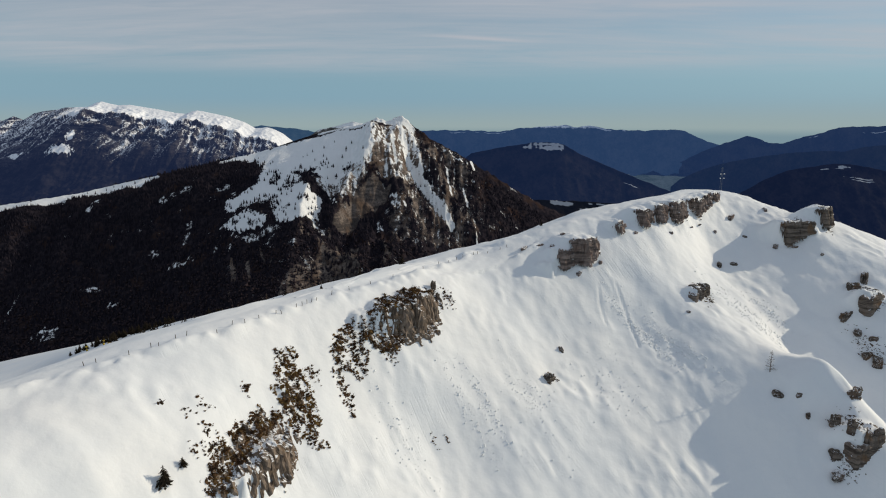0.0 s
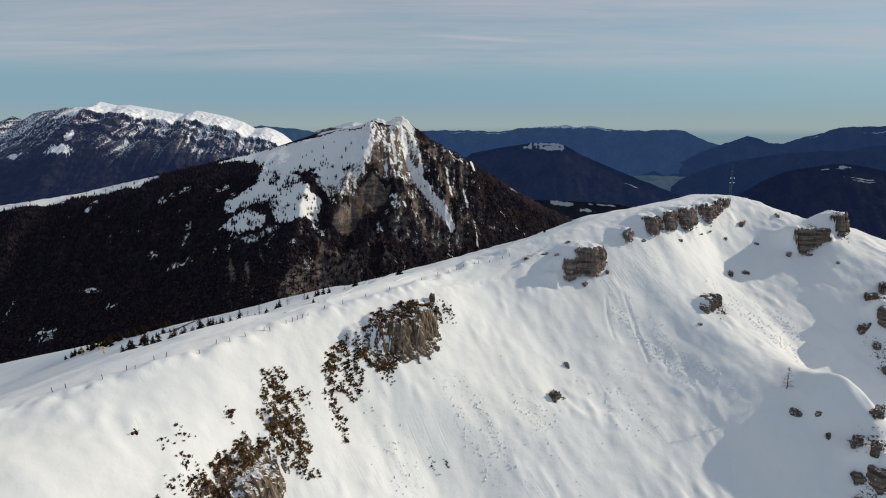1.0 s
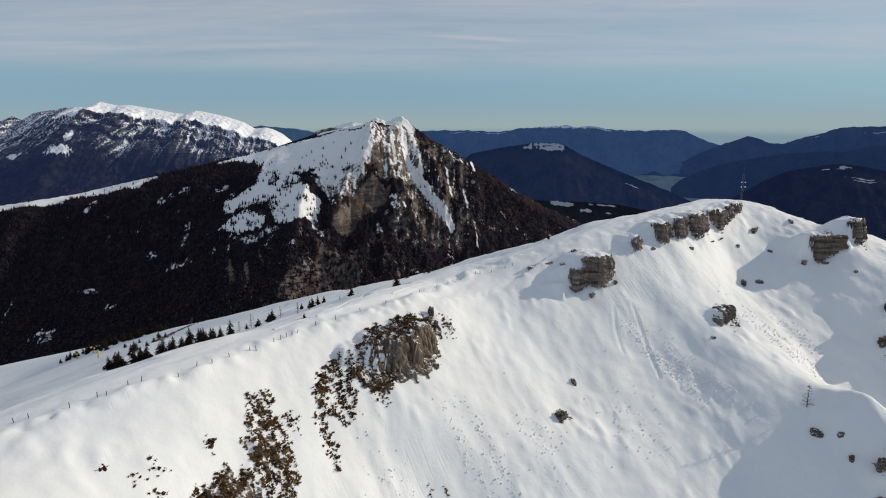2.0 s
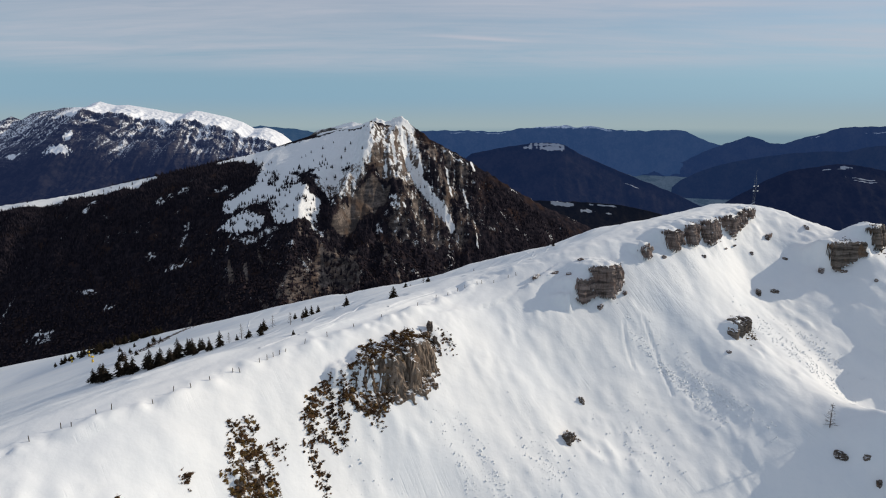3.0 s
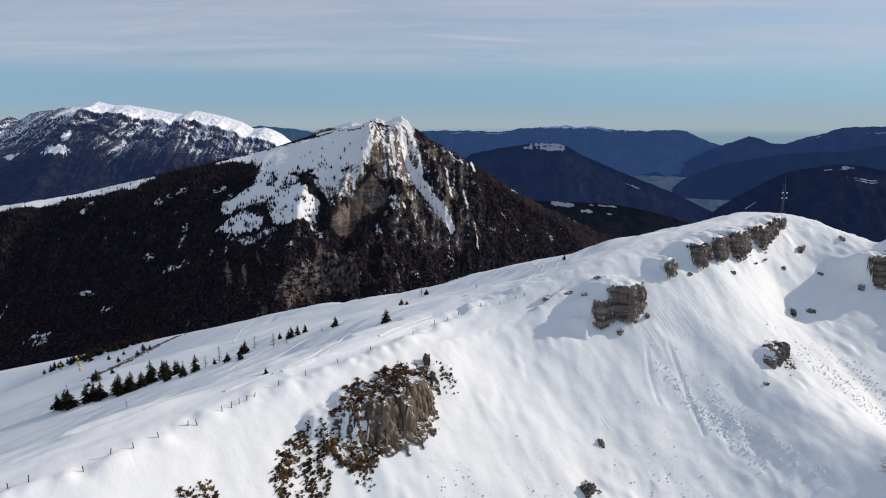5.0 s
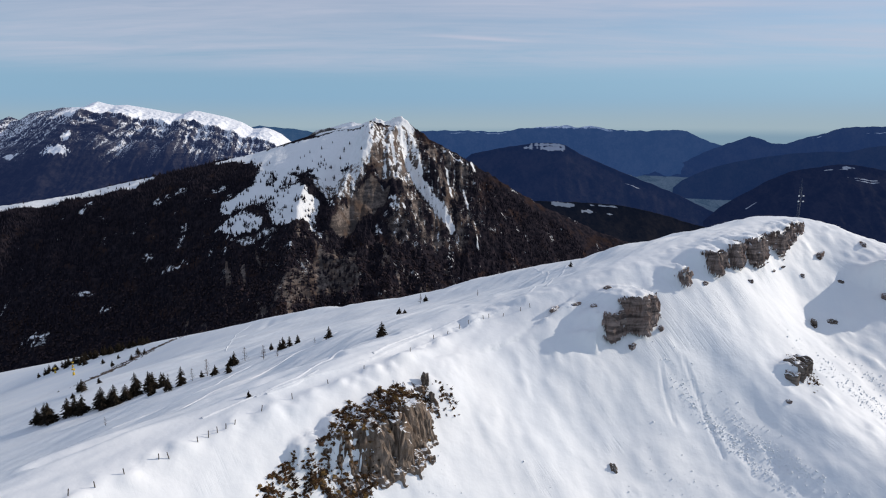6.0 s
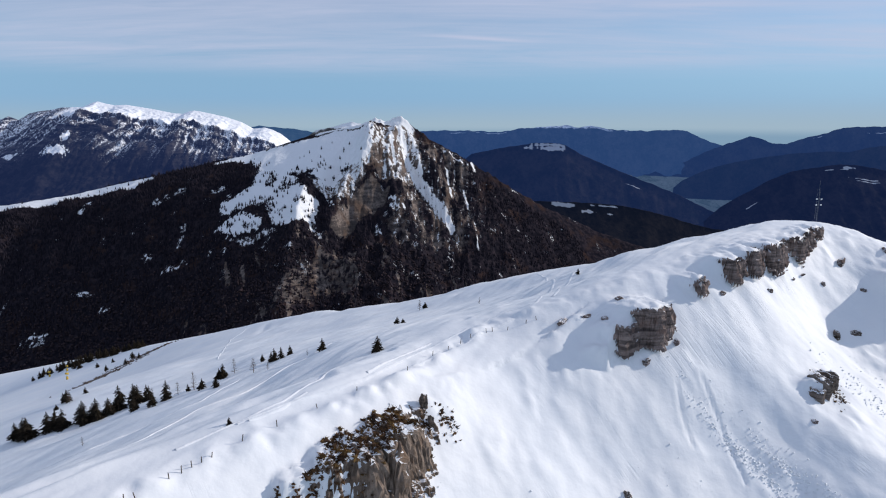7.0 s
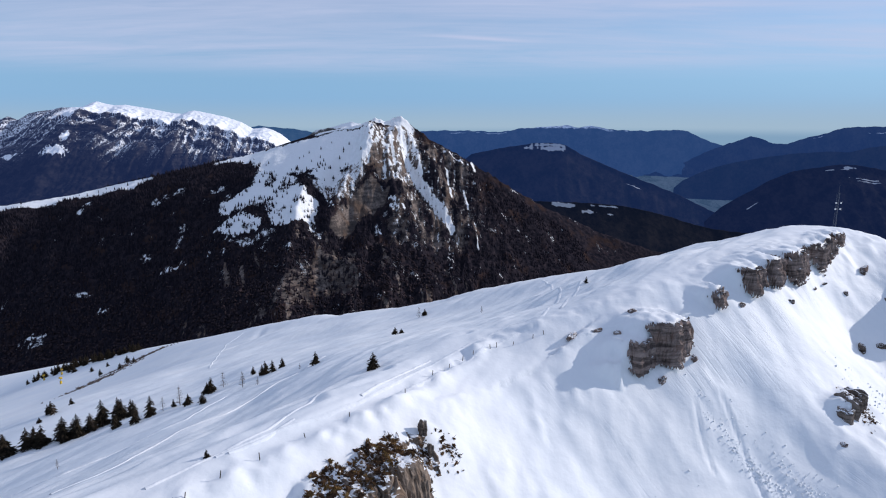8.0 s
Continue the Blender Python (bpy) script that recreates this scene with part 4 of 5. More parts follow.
def placed(v, x, y, z, turn):
    c, s = math.cos(turn), math.sin(turn)
    return np.stack([v[:, 0] * c - v[:, 1] * s + x, v[:, 0] * s + v[:, 1] * c + y, v[:, 2] + z], -1)


def outcrop(x, y, w, h, seed, label, d=None, turn=DOWNHILL, sink=0.25, beds=5, mat=None, pieces=1, set_in=0.42, jag=0.8):
    """An outcrop whose foot shows at x, y; it is let into the slope behind."""
    d = d or max(w * 0.6, 0.8 * h, 1.0)
    if h <= 2.6:
        turn, jag = turn + (seed * 0.77) % 1.6 - 0.8, 1.9
    shapes = []
    r = random.Random(seed)
    c, s = math.cos(turn), math.sin(turn)
    for n in range(pieces):
        ph_cut = 0.93 if h > 2.6 else 0.75
        pw = (1.36 if h > 2.6 else 1.22) * w / pieces * (1.3 if pieces > 1 else 1.0) * r.uniform(0.85, 1.15)
        off = (n - (pieces - 1) / 2) * w / pieces
        ph = ph_cut * h * (1.0 if pieces == 1 else r.uniform(0.7, 1.05))
        low = 0.7 if h > 2.6 else 0.9
        back_off = d * set_in + r.uniform(-0.04, 0.08) * d
        bx, by = x + off * c - back_off * s, y + off * s + back_off * c
        v, q = boulder_shape(pw, d * r.uniform(0.8, 1.1), ph * (1 + low), seed * 13 + n, beds, jag=jag)
        fx, fy = x + off * c, y + off * s
        shapes.append((placed(v, bx, by, ground_at(fx, fy) - low * ph, turn + r.uniform(-0.15, 0.15)), q))
    v, q = join_shapes(shapes)
    return tagged(facets("rock_outcrop", v, q, mat or ROCK, smooth=False), label, "rock", group="rock outcrops on the ridge")


def sheet_height(x, y):
    """Height of the built sheet, for many points."""
    i, j = np.clip(np.searchsorted(gx, x) - 1, 0, len(gx) - 2), np.clip(np.searchsorted(gy, y) - 1, 0, len(gy) - 2)
    a, b = (x - gx[i]) / (gx[i + 1] - gx[i]), (y - gy[j]) / (gy[j + 1] - gy[j])
    return (GZ[j, i] * (1 - a) + GZ[j, i + 1] * a) * (1 - b) + (GZ[j + 1, i] * (1 - a) + GZ[j + 1, i + 1] * a) * b


def crag(name, label, outline, seed, mat, solid, bare=0.45, rough=1.0, shy=0.10, turn=radians(42), fine=0.10, sheer=0.0, category="cliff", group="cliffs below the crest"):
    """A cliff bared by the slope: ribbed, bedded rock that comes and goes through the snow, most solid round one place (x, y, reach)."""
    o = np.array(outline, float)
    ax, dn = np.array([math.cos(turn), math.sin(turn)]), np.array([math.sin(turn), -math.cos(turn)])
    u, v = o @ ax, o @ dn
    U, V = np.meshgrid(np.arange(u.min() - 1, u.max() + 1, 0.22), np.arange(v.min() - 1, v.max() + 1, fine))
    X, Y = U * ax[0] + V * dn[0], U * ax[1] + V * dn[1]
    Z = sheet_height(X, Y)
    sd = inside(X, Y, [tuple(p) for p in outline])
    near = np.exp(-((X - solid[0]) ** 2 + (Y - solid[1]) ** 2) / solid[2] ** 2)
    rib = (0.42 if sheer else 0.22) * ridged(U / (2.3 if sheer else 1.5) + 0.3 * fbm(U / 3, Z / 3, seed, 2), Z / 7, seed + 4, 3) - 0.1
    bed = 0.26 * fbm(U / 4, Z / 0.9, seed + 6, 3)
    rub = (0.42 if sheer else 0.34) * fbm(U / 0.8, Z / 0.9 + V / 1.5, seed + 8, 4)
    gv, gu = np.gradient(Z, fine, 0.22)
    out = rough * (rib + bed + rub) - shy + bare * near - 1.3 * step(0.9, -0.6, sd + 0.9 * fbm(U / 1.2, Z / 1.5, seed + 9, 3))
    if sheer:
        # only the sheer part is bare; what lies flatter keeps its snow
        out = out - 1.5 * step(sheer + 0.35, sheer - 0.15, np.hypot(gu, gv) + 0.5 * fbm(U / 1.1, Z / 0.9, seed + 11, 3))
    n = np.stack([-(gu * ax[0] + gv * dn[0]), -(gu * ax[1] + gv * dn[1]), np.ones_like(Z)], -1)
    n /= np.linalg.norm(n, axis=-1)[..., None]
    P = np.stack([X, Y, Z], -1) + n * np.clip(out, -0.5, 1.6)[..., None]
    ok = out > -0.45
    keep = ok[:-1, :-1] & ok[1:, :-1] & ok[:-1, 1:] & ok[1:, 1:]
    me = grid_mesh(name, P[..., 0], P[..., 1], P[..., 2], keep)
    me.polygons.foreach_set("use_smooth", np.zeros(len(me.polygons), bool))
    me.materials.append(mat)
    return tagged(new(name, me), label, category, group=group)


def ledge_rock(x, y, w, h, seed, label, mat=None, turn=DOWNHILL):
    """The bare face of a rock step, under the snow that lies on the ledge above it."""
    c, k = math.cos(turn), math.sin(turn)
    a, low, high = 0.50 * w + 0.35, -1.7, 3.4
    outline = [(x + p * c - q * k, y + p * k + q * c) for p, q in ((-a, low), (a, low), (a, high), (-a, high))]
    mid = (x - 0.8 * k, y + 0.8 * c, 0.55 * w + 1.5)
    return crag("rock_outcrop", label, outline, seed, mat or ROCK, mid, 0.75, 0.52, 0.0, turn, 0.05, 1.7, "rock", "rock outcrops on the ridge")


DARK_ROCK = rock_material("dark_mossy_limestone", (0.23, 0.19, 0.163), (0.07, 0.056, 0.047), (0.18, 0.115, 0.075), 0.8)

ledge_rock(31.8, 151.2, 6.2, 3.8, 221, "low grey limestone block half buried in snow")
ledge_rock(37.4, 152.8, 6.2, 7.2, 228, "tall grey-brown limestone block capped with snow")
outcrop(33.7, 150.3, 1.5, 1.2, 5, "small fallen limestone block below a cliff", beds=3)
outcrop(39.8, 154.0, 1.3, 0.8, 6, "small limestone chip in the snow", beds=2)
ledge_rock(47.1, 161.9, 2.7, 3.0, 249, "bedded limestone stump under the snow cornice")
ledge_rock(54.9, 166.4, 5.4, 4.4, 256, "layered limestone ledge under a snow cornice")
ledge_rock(60.2, 169.6, 3.9, 5.2, 263, "bulging layered limestone pillar under the cornice")
ledge_rock(66.8, 174.6, 7.6, 6.6, 270, "broad brown limestone wall under the cornice")
ledge_rock(75.0, 182.0, 6.6, 5.0, 277, "stepped brown limestone wall below the summit")
ledge_rock(79.0, 185.8, 4.2, 4.2, 403, "stepped grey limestone under the summit cornice")
ledge_rock(82.4, 189.2, 3.6, 2.9, 284, "grey limestone knob beside the summit cornice")
ledge_rock(101.7, 175.8, 9.4, 4.9, 291, "broad dark rock with a snow streak", mat=DARK_ROCK, turn=radians(12))
ledge_rock(112.2, 180.6, 6.0, 5.6, 298, "steep speckled rock buttress at the ridge end", mat=DARK_ROCK, turn=radians(40))
outcrop(65.3, 152.6, 6.4, 3.4, 15, "scrubby dark rock rib in the snow", beds=5, mat=DARK_ROCK, pieces=4)
outcrop(76.8, 169.7, 2.4, 1.8, 16, "small dark rock in the snow", beds=3, mat=DARK_ROCK)
outcrop(80.9, 170.8, 1.8, 1.4, 17, "small dark rock in the snow", beds=3, mat=DARK_ROCK)
outcrop(23.4, 125.6, 2.2, 2.6, 18, "grey rock stump hollowed by drifting snow", beds=4, mat=DARK_ROCK)
outcrop(26.5, 133.5, 0.9, 1.6, 19, "thin rock tooth in the snow face", beds=3, mat=DARK_ROCK)
outcrop(73.6, 127.5, 1.2, 1.4, 20, "dark slab sticking out of shaded snow", beds=3, mat=DARK_ROCK, d=2.4)
outcrop(76.9, 126.5, 1.4, 1.2, 21, "dark stone in shaded snow", beds=3, mat=DARK_ROCK)
outcrop(77.7, 123.5, 0.9, 1.4, 22, "dark stone in shaded snow", beds=3, mat=DARK_ROCK)
for n, (x, y, w, h) in enumerate([(103.8, 154.5, 2.9, 2.0), (104.9, 151.0, 3.1, 1.4), (104.1, 145.5, 2.5, 2.0), (106.1, 143.8, 2.2, 2.4), (89.0, 126.5, 2.9, 1.6),
                                  (111.1, 155.0, 5.8, 3.6), (87.4, 124.5, 2.4, 2.5), (82.0, 120.5, 1.5, 2.4), (79.9, 116.5, 1.7, 2.4), (80.0, 114.0, 4.0, 1.4),
                                  (108, 160, 2.4, 2.2), (113, 163, 3.0, 2.4), (107, 148.5, 1.8, 1.5), (83.3, 117.0, 1.6, 2.2), (99.5, 174.8, 1.5, 1.0), (105.5, 171, 1.2, 0.8)]):
    outcrop(x, y, w, h, 30 + n, "brown rock sticking out of the shaded snow slope", beds=4, mat=DARK_ROCK, turn=radians(25))
outcrop(86.1, 116.0, 6.4, 4.4, 60, "large brown cracked rock in the shaded spur", beds=4, mat=DARK_ROCK, turn=radians(20), pieces=2)
outcrop(-1.9, 130.9, 0.75, 2.6, 61, "thin rock pinnacle at the cliff's upper end", d=0.9, beds=4, mat=DARK_ROCK)
outcrop(-1.0, 129.4, 0.6, 1.9, 65, "short rock tooth beside a thin pinnacle", d=0.8, beds=4, mat=DARK_ROCK)
for n, (x, y, w, h) in enumerate([(20.8, 154.2, 2.0, 0.9), (24.5, 155.0, 2.2, 0.8), (27.5, 153.6, 0.9, 0.6), (30.5, 157.5, 1.2, 0.7), (86.5, 186, 2.6, 1.6), (88, 181, 1.6, 1.0),
                                  (70.5, 176.2, 1.6, 1.0), (61.8, 168.6, 1.1, 0.9), (51.0, 163.6, 1.6, 0.8), (59.5, 146.5, 1.0, 0.9), (79, 180, 1.2, 1.0), (98, 190, 1.8, 1.0), (95.5, 176.5, 2.4, 1.2)]):
    outcrop(x, y, w, h, 70 + n, "small stone showing through the snow", beds=3)


CRAG_ROCK = rock_material("ribbed_brown_limestone", (0.275, 0.215, 0.172), (0.098, 0.074, 0.058), (0.20, 0.14, 0.10), 0.75, upright=True)
crags = [crag("cliff", "ribbed brown limestone cliff with dry grass tufts", [(-15.6, 113.0), (-12.5, 112.8), (-9.6, 113.5), (-7.5, 116.0), (-5.2, 118.2), (-2.5, 120.5), (-0.6, 123.4), (0.4, 127.5), (1.2, 129.6), (-0.2, 131.2), (-2.6, 132.0), (-5, 130.3), (-7.4, 128.4), (-10.6, 124.4), (-13.4, 121.6), (-13.8, 118), (-15, 115)], 201, CRAG_ROCK, (-4.6, 120.8, 5.2), 0.75),
         crag("cliff", "steep brown cliff with rusty scrub and snow ledges", [(-32.4, 76.4), (-29.2, 77.0), (-26.2, 79.8), (-24.8, 82.4), (-23.0, 86.5), (-22.0, 89.6), (-22.2, 92.8), (-24.9, 93.3), (-27.2, 93.4), (-29.2, 90.2), (-30.8, 85.2), (-32.4, 81.6)], 231, CRAG_ROCK, (-25.8, 86, 5.0), 0.75),
         crag("cliff", "narrow broken rock rib with brown scrub", [(-28.2, 100), (-26.3, 103.4), (-25, 102), (-23.4, 100.5), (-22.2, 97.5), (-21.4, 94.5), (-24, 93.2), (-26, 94.2), (-27.5, 96.4)], 251, CRAG_ROCK, (-24.6, 96.5, 3), 0.3, 1.0, 0.2)]

# ---- dry scrub and grass on the crags ----
def scrub_material(name, a, b, c):
    s = Shader(name, 0.9)
    g = s.t.nodes.new("ShaderNodeNewGeometry")
    rnd = g.outputs["Random Per Island"]
    s.colour(s.mix(s.ramp(s.noise(0.6, 3), 0.45, 0.6), s.mix(rnd, a, b), c))
    return s.mat


from mathutils.bvhtree import BVHTree

DOWN = Vector((0.67, -0.74, 0)).normalized()


def surfaces(obs):
    trees = []
    for ob in obs:
        me = ob.data
        trees.append(BVHTree.FromPolygons([v.co.copy() for v in me.vertices], [tuple(p.vertices) for p in me.polygons]))
    return trees


CRAG_TREES = surfaces(crags)


def skin(x, y):
    """The outermost surface, rock or snow, met by coming in level-ish from downhill towards the slope point x, y."""
    z = ground_at(x, y)
    start = Vector((x, y, z)) + DOWN * 9 + Vector((0, 0, 9))
    way = -(DOWN + Vector((0, 0, 1))).normalized()
    best = Vector((x, y, z))
    far = (best - start).length
    for t in CRAG_TREES:
        hit, _, _, d = t.ray_cast(start, way)
        if hit is not None and d < far:
            best, far = hit, d
    return best


PHI = (1 + 5 ** 0.5) / 2
CUSHION = [Vector(p).normalized() for p in ((-1, PHI, 0), (1, PHI, 0), (-1, -PHI, 0), (1, -PHI, 0), (0, -1, PHI), (0, 1, PHI), (0, -1, -PHI), (0, 1, -PHI), (PHI, 0, -1), (PHI, 0, 1), (-PHI, 0, -1), (-PHI, 0, 1))]
CUSHION_FACES = [(0, 11, 5), (0, 5, 1), (0, 1, 7), (0, 7, 10), (0, 10, 11), (1, 5, 9), (5, 11, 4), (11, 10, 2), (10, 7, 6), (7, 1, 8), (3, 9, 4), (3, 4, 2), (3, 2, 6), (3, 6, 8), (3, 8, 9), (4, 9, 5), (2, 4, 11), (6, 2, 10), (8, 6, 7), (9, 8, 1)]


def scrub(name, label, patches, material, seed, size=(0.18, 0.56), fields=()):
    """Tufts of dead grass and low scrub: small upright blades and leaves in clumps."""
    r = random.Random(seed)
    verts, faces, spots = [], [], []
    for x0, y0, along_r, down_r, count in patches:
        for _ in range(int(1.5 * count)):
            a, b = r.gauss(0, 0.45) * along_r, r.gauss(0, 0.45) * down_r
            spots.append((x0 + a * 0.70 + b * DOWN.x, y0 + a * 0.71 + b * DOWN.y))
    for outline, count in fields:
        # clumps with snow between them, inside a plot of the slope
        lo, hi = np.min(outline, 0), np.max(outline, 0)
        g = np.array([(r.uniform(lo[0], hi[0]), r.uniform(lo[1], hi[1])) for _ in range(9 * count)])
        ok = inside(g[:, 0], g[:, 1], outline) + 0.8 * fbm(g[:, 0] / 1.6, g[:, 1] / 1.6, seed, 2) > 0.1
        ok &= fbm(g[:, 0] / 1.3, g[:, 1] / 1.3, seed + 3, 3) > -0.06
        spots += [tuple(p) for p in g[ok][:count]]
    for x, y in spots:
        c = skin(x, y)
        big = r.uniform(*size) * (1.5 if r.random() < 0.12 else 1)
        # a low dense cushion pressed to the slope
        n = len(verts)
        ax = Vector((r.uniform(0.35, 0.85), r.uniform(0.25, 0.5), r.uniform(0.14, 0.34))) * big
        spin = r.uniform(0, 6.283)
        cs, sn = math.cos(spin), math.sin(spin)
        for p in CUSHION:
            k = r.uniform(0.45, 1.35)
            e = Vector((p[0] * ax.x, p[1] * ax.y, p[2] * ax.z)) * k
            verts.append(c + Vector((e.x * cs - e.y * sn, e.x * sn + e.y * cs, e.z - 0.45 * (e.x * cs - e.y * sn) * DOWN.x - 0.45 * (e.x * sn + e.y * cs) * DOWN.y)))
        faces += [tuple(n + m for m in f) for f in CUSHION_FACES]
        for _ in range(r.randint(6, 10)):
            ang, up = r.uniform(0, 6.283), r.uniform(-0.1, 1.1)
            d = (Vector((math.cos(ang), math.sin(ang), up)).normalized() + DOWN * 0.3).normalized()
            side = d.cross(Vector((r.uniform(-1, 1), r.uniform(-1, 1), r.uniform(-1, 1)))).normalized()
            p = c + Vector((r.gauss(0, 0.3), r.gauss(0, 0.3), 0.1)) * big
            n = len(verts)
            ln, wd = big * r.uniform(0.45, 0.9), big * r.uniform(0.07, 0.16)
            verts += [p - side * wd, p + side * wd, p + d * ln]
            faces.append((n, n + 1, n + 2))
    return tagged(facets(name, verts, faces, material), label, "scrub", kind="stuff")


BROWN = scrub_material("dead_brown_scrub", (0.072, 0.041, 0.024), (0.142, 0.082, 0.043), (0.048, 0.031, 0.022))
RUST = scrub_material("rusty_dry_grass", (0.125, 0.073, 0.030), (0.20, 0.128, 0.052), (0.065, 0.040, 0.022))
UPPER_SCRUB = [(-15.4, 113.2), (-14.8, 115), (-13.7, 118), (-13.4, 121.4), (-10.6, 124.2), (-7.2, 128.2), (-4.6, 129.8), (-2.8, 126.6), (-5.4, 121.8), (-7.4, 117.8), (-8.2, 115), (-11.5, 112.8)]
BROW_SCRUB = [(-32.6, 76.6), (-32.4, 82), (-31.0, 85.8), (-29.4, 90.4), (-27.2, 93.4), (-25.0, 93.2), (-26.6, 89.5), (-28.2, 85), (-29.0, 80.5), (-29.2, 77.2)]
RIB_SCRUB = [(-28.6, 101.3), (-26.1, 104.0), (-25.1, 102.4), (-23.6, 101.3), (-21.7, 99.3), (-20.3, 96.5), (-18.6, 94.3), (-19.9, 92.6), (-21.4, 92.5), (-24, 93), (-26, 94), (-27.7, 96)]
LOWER_SCRUB = [(-18.2, 114.0), (-14.6, 115.2), (-14.2, 112), (-13.9, 108.7), (-16.4, 107), (-19.2, 106.4), (-20.8, 107.6), (-20, 110.8)]
scrub("dry_scrub", "dead brown scrub clinging to the cliff", [(-17.8, 104.6, 1.1, 3.0, 70), (-10, 113.8, 2.0, 1.2, 26), (-1.5, 129.5, 0.7, 2.0, 22), (0.9, 131, 1.5, 1.8, 30), (-22.5, 102.5, 1.2, 1.0, 26)], BROWN, 301,
      fields=[(UPPER_SCRUB, 760), (LOWER_SCRUB, 520)])
scrub("dry_scrub", "dead brown scrub among the broken rocks", [(-31, 92.6, 0.8, 0.9, 20), (-33.5, 83, 1.0, 1.5, 16), (-39.3, 82.6, 0.9, 0.5, 4), (-36.5, 83.3, 0.8, 0.6, 6), (-34.1, 79.3, 0.7, 0.8, 7), (-35, 86, 2.5, 1.5, 9), (-32.5, 80.5, 1.5, 1.2, 18)], BROWN, 302, fields=[(BROW_SCRUB, 560), (RIB_SCRUB, 460)])
scrub("dry_grass", "rusty dry grass tufts between snow patches", [(-3, 126, 1.6, 2, 30)], RUST, 303, fields=[(UPPER_SCRUB, 330), (LOWER_SCRUB, 150), (BROW_SCRUB, 240), (RIB_SCRUB, 480)])
scrub("dry_scrub", "sparse dark twigs on a rock rib", [(66, 154, 2.6, 2.8, 120), (24, 127, 0.6, 1.2, 8), (84.6, 120.0, 3.5, 4, 90), (81.7, 115.0, 3, 2.5, 60), (105.5, 148, 2.5, 6, 80), (111, 157, 3, 4, 70), (110.7, 181, 2, 3, 40), (-1.8, 107.6, 0.5, 1.6, 10), (0.8, 108.5, 0.4, 1.4, 8), (101, 179, 3, 1.5, 22)], BROWN, 304, (0.14, 0.4))
scrub("alder_thicket", "grey-brown leafless thicket along the snowy bank", [(-203, 396, 14, 5, 70), (-199, 410, 14, 5, 70), (-199, 429, 14, 5, 70), (-197, 448, 14, 5, 70), (-190, 458, 14, 5, 70)], scrub_material("leafless_thicket", (0.10, 0.078, 0.066), (0.19, 0.15, 0.13), (0.08, 0.062, 0.055)), 305, (0.5, 1.3))


def snow_rollers(seed):
    """Little balls of snow that rolled down the steep side."""
    r = random.Random(seed)
    verts, faces = [], []
    for x0, y0, a, b, n in [(45, 143, 1.2, 10, 110), (48, 141, 1.2, 11, 110), (52, 141, 1.5, 9, 110), (56, 139, 1.5, 9, 80), (76, 152, 1.5, 12, 110), (80, 153, 1.2, 12, 110), (85, 156, 2, 10, 110), (4, 114, 1.5, 10, 80), (8, 116, 1.5, 10, 90), (18, 120, 4, 9, 80), (-8, 105, 3, 8, 60), (36, 130, 6, 9, 70)]:
        for _ in range(int(2.4 * n)):
            u, v = r.gauss(0, 0.5) * a * 1.2, r.gauss(0, 0.5) * b
            x, y = x0 + u * 0.7 + v * 0.7, y0 + u * 0.7 - v * 0.7
            if abs(x) > 120 or not 40 < y < 220:
                continue
            rad = 0.05 + 0.17 * r.random() ** 2.5
            c = Vector((x, y, ground_at(x, y) + rad * 0.35))
            k = len(verts)
            verts += [c + Vector(d) * rad * r.uniform(0.7, 1.25) for d in ((1, 0, 0), (0, 1, 0), (-1, 0, 0), (0, -1, 0), (0, 0, 1), (0, 0, -1))]
            for m in range(4):
                faces += [(k + m, k + (m + 1) % 4, k + 4), (k + (m + 1) % 4, k + m, k + 5)]
    return tagged(facets("snow_rollers", verts, faces, SNOW, smooth=True), "small snowballs rolled down the steep snow face", "snow", kind="stuff")


snow_rollers(331)


def ski_track(line, wide, high, label):
    """A thin berm thrown up beside a ski track, lying on the snow."""
    pts = along([(x, y, 0) for x, y in line], 0.5)
    t = np.gradient(pts[:, :2], axis=0)
    t /= np.linalg.norm(t, axis=1)[:, None]
    side = np.stack([-t[:, 1], t[:, 0]], 1)
    rows = []
    for off, up in ((-wide, -0.02), (-0.4 * wide, high), (0.3 * wide, high * 0.8), (wide, -0.02)):
        p = pts[:, :2] + side * (off + 0.25 * wide * fbm(np.arange(len(pts)) / 3.0, np.arange(len(pts)) * 0.0 + off, 171, 2))[:, None]
        rows.append(np.stack([p[:, 0], p[:, 1], sheet_height(p[:, 0], p[:, 1]) + up], -1))
    P = np.stack(rows)
    me = grid_mesh("ski_track", P[..., 0], P[..., 1], P[..., 2])
    me.materials.append(SNOW)
    return tagged(new("ski_track", me), label, "ski track", group="ski tracks on the back slope")


for line in SKI_LINES:
    ski_track(line, 0.30, 0.13, "thin ski track drawn across the snowy back slope")
for line in FOOT_LINES:
    ski_track(line, 0.38, 0.07, "trodden line of footprints in the snow beside the fence")


# ---- trees ----
BARK = Shader("grey_brown_bark", 0.95)
BARK.colour(BARK.mix(BARK.ramp(BARK.noise(6, 4), 0.4, 0.6), (0.07, 0.05, 0.038), (0.15, 0.12, 0.10)))
BARK = BARK.mat


def needle_material():
    s = Shader("spruce_needles", 0.85)
    g = s.t.nodes.new("ShaderNodeNewGeometry")
    s.colour(s.mix(g.outputs["Random Per Island"], (0.011, 0.0105, 0.009), (0.040, 0.031, 0.022)))
    return s.mat


NEEDLES = needle_material()


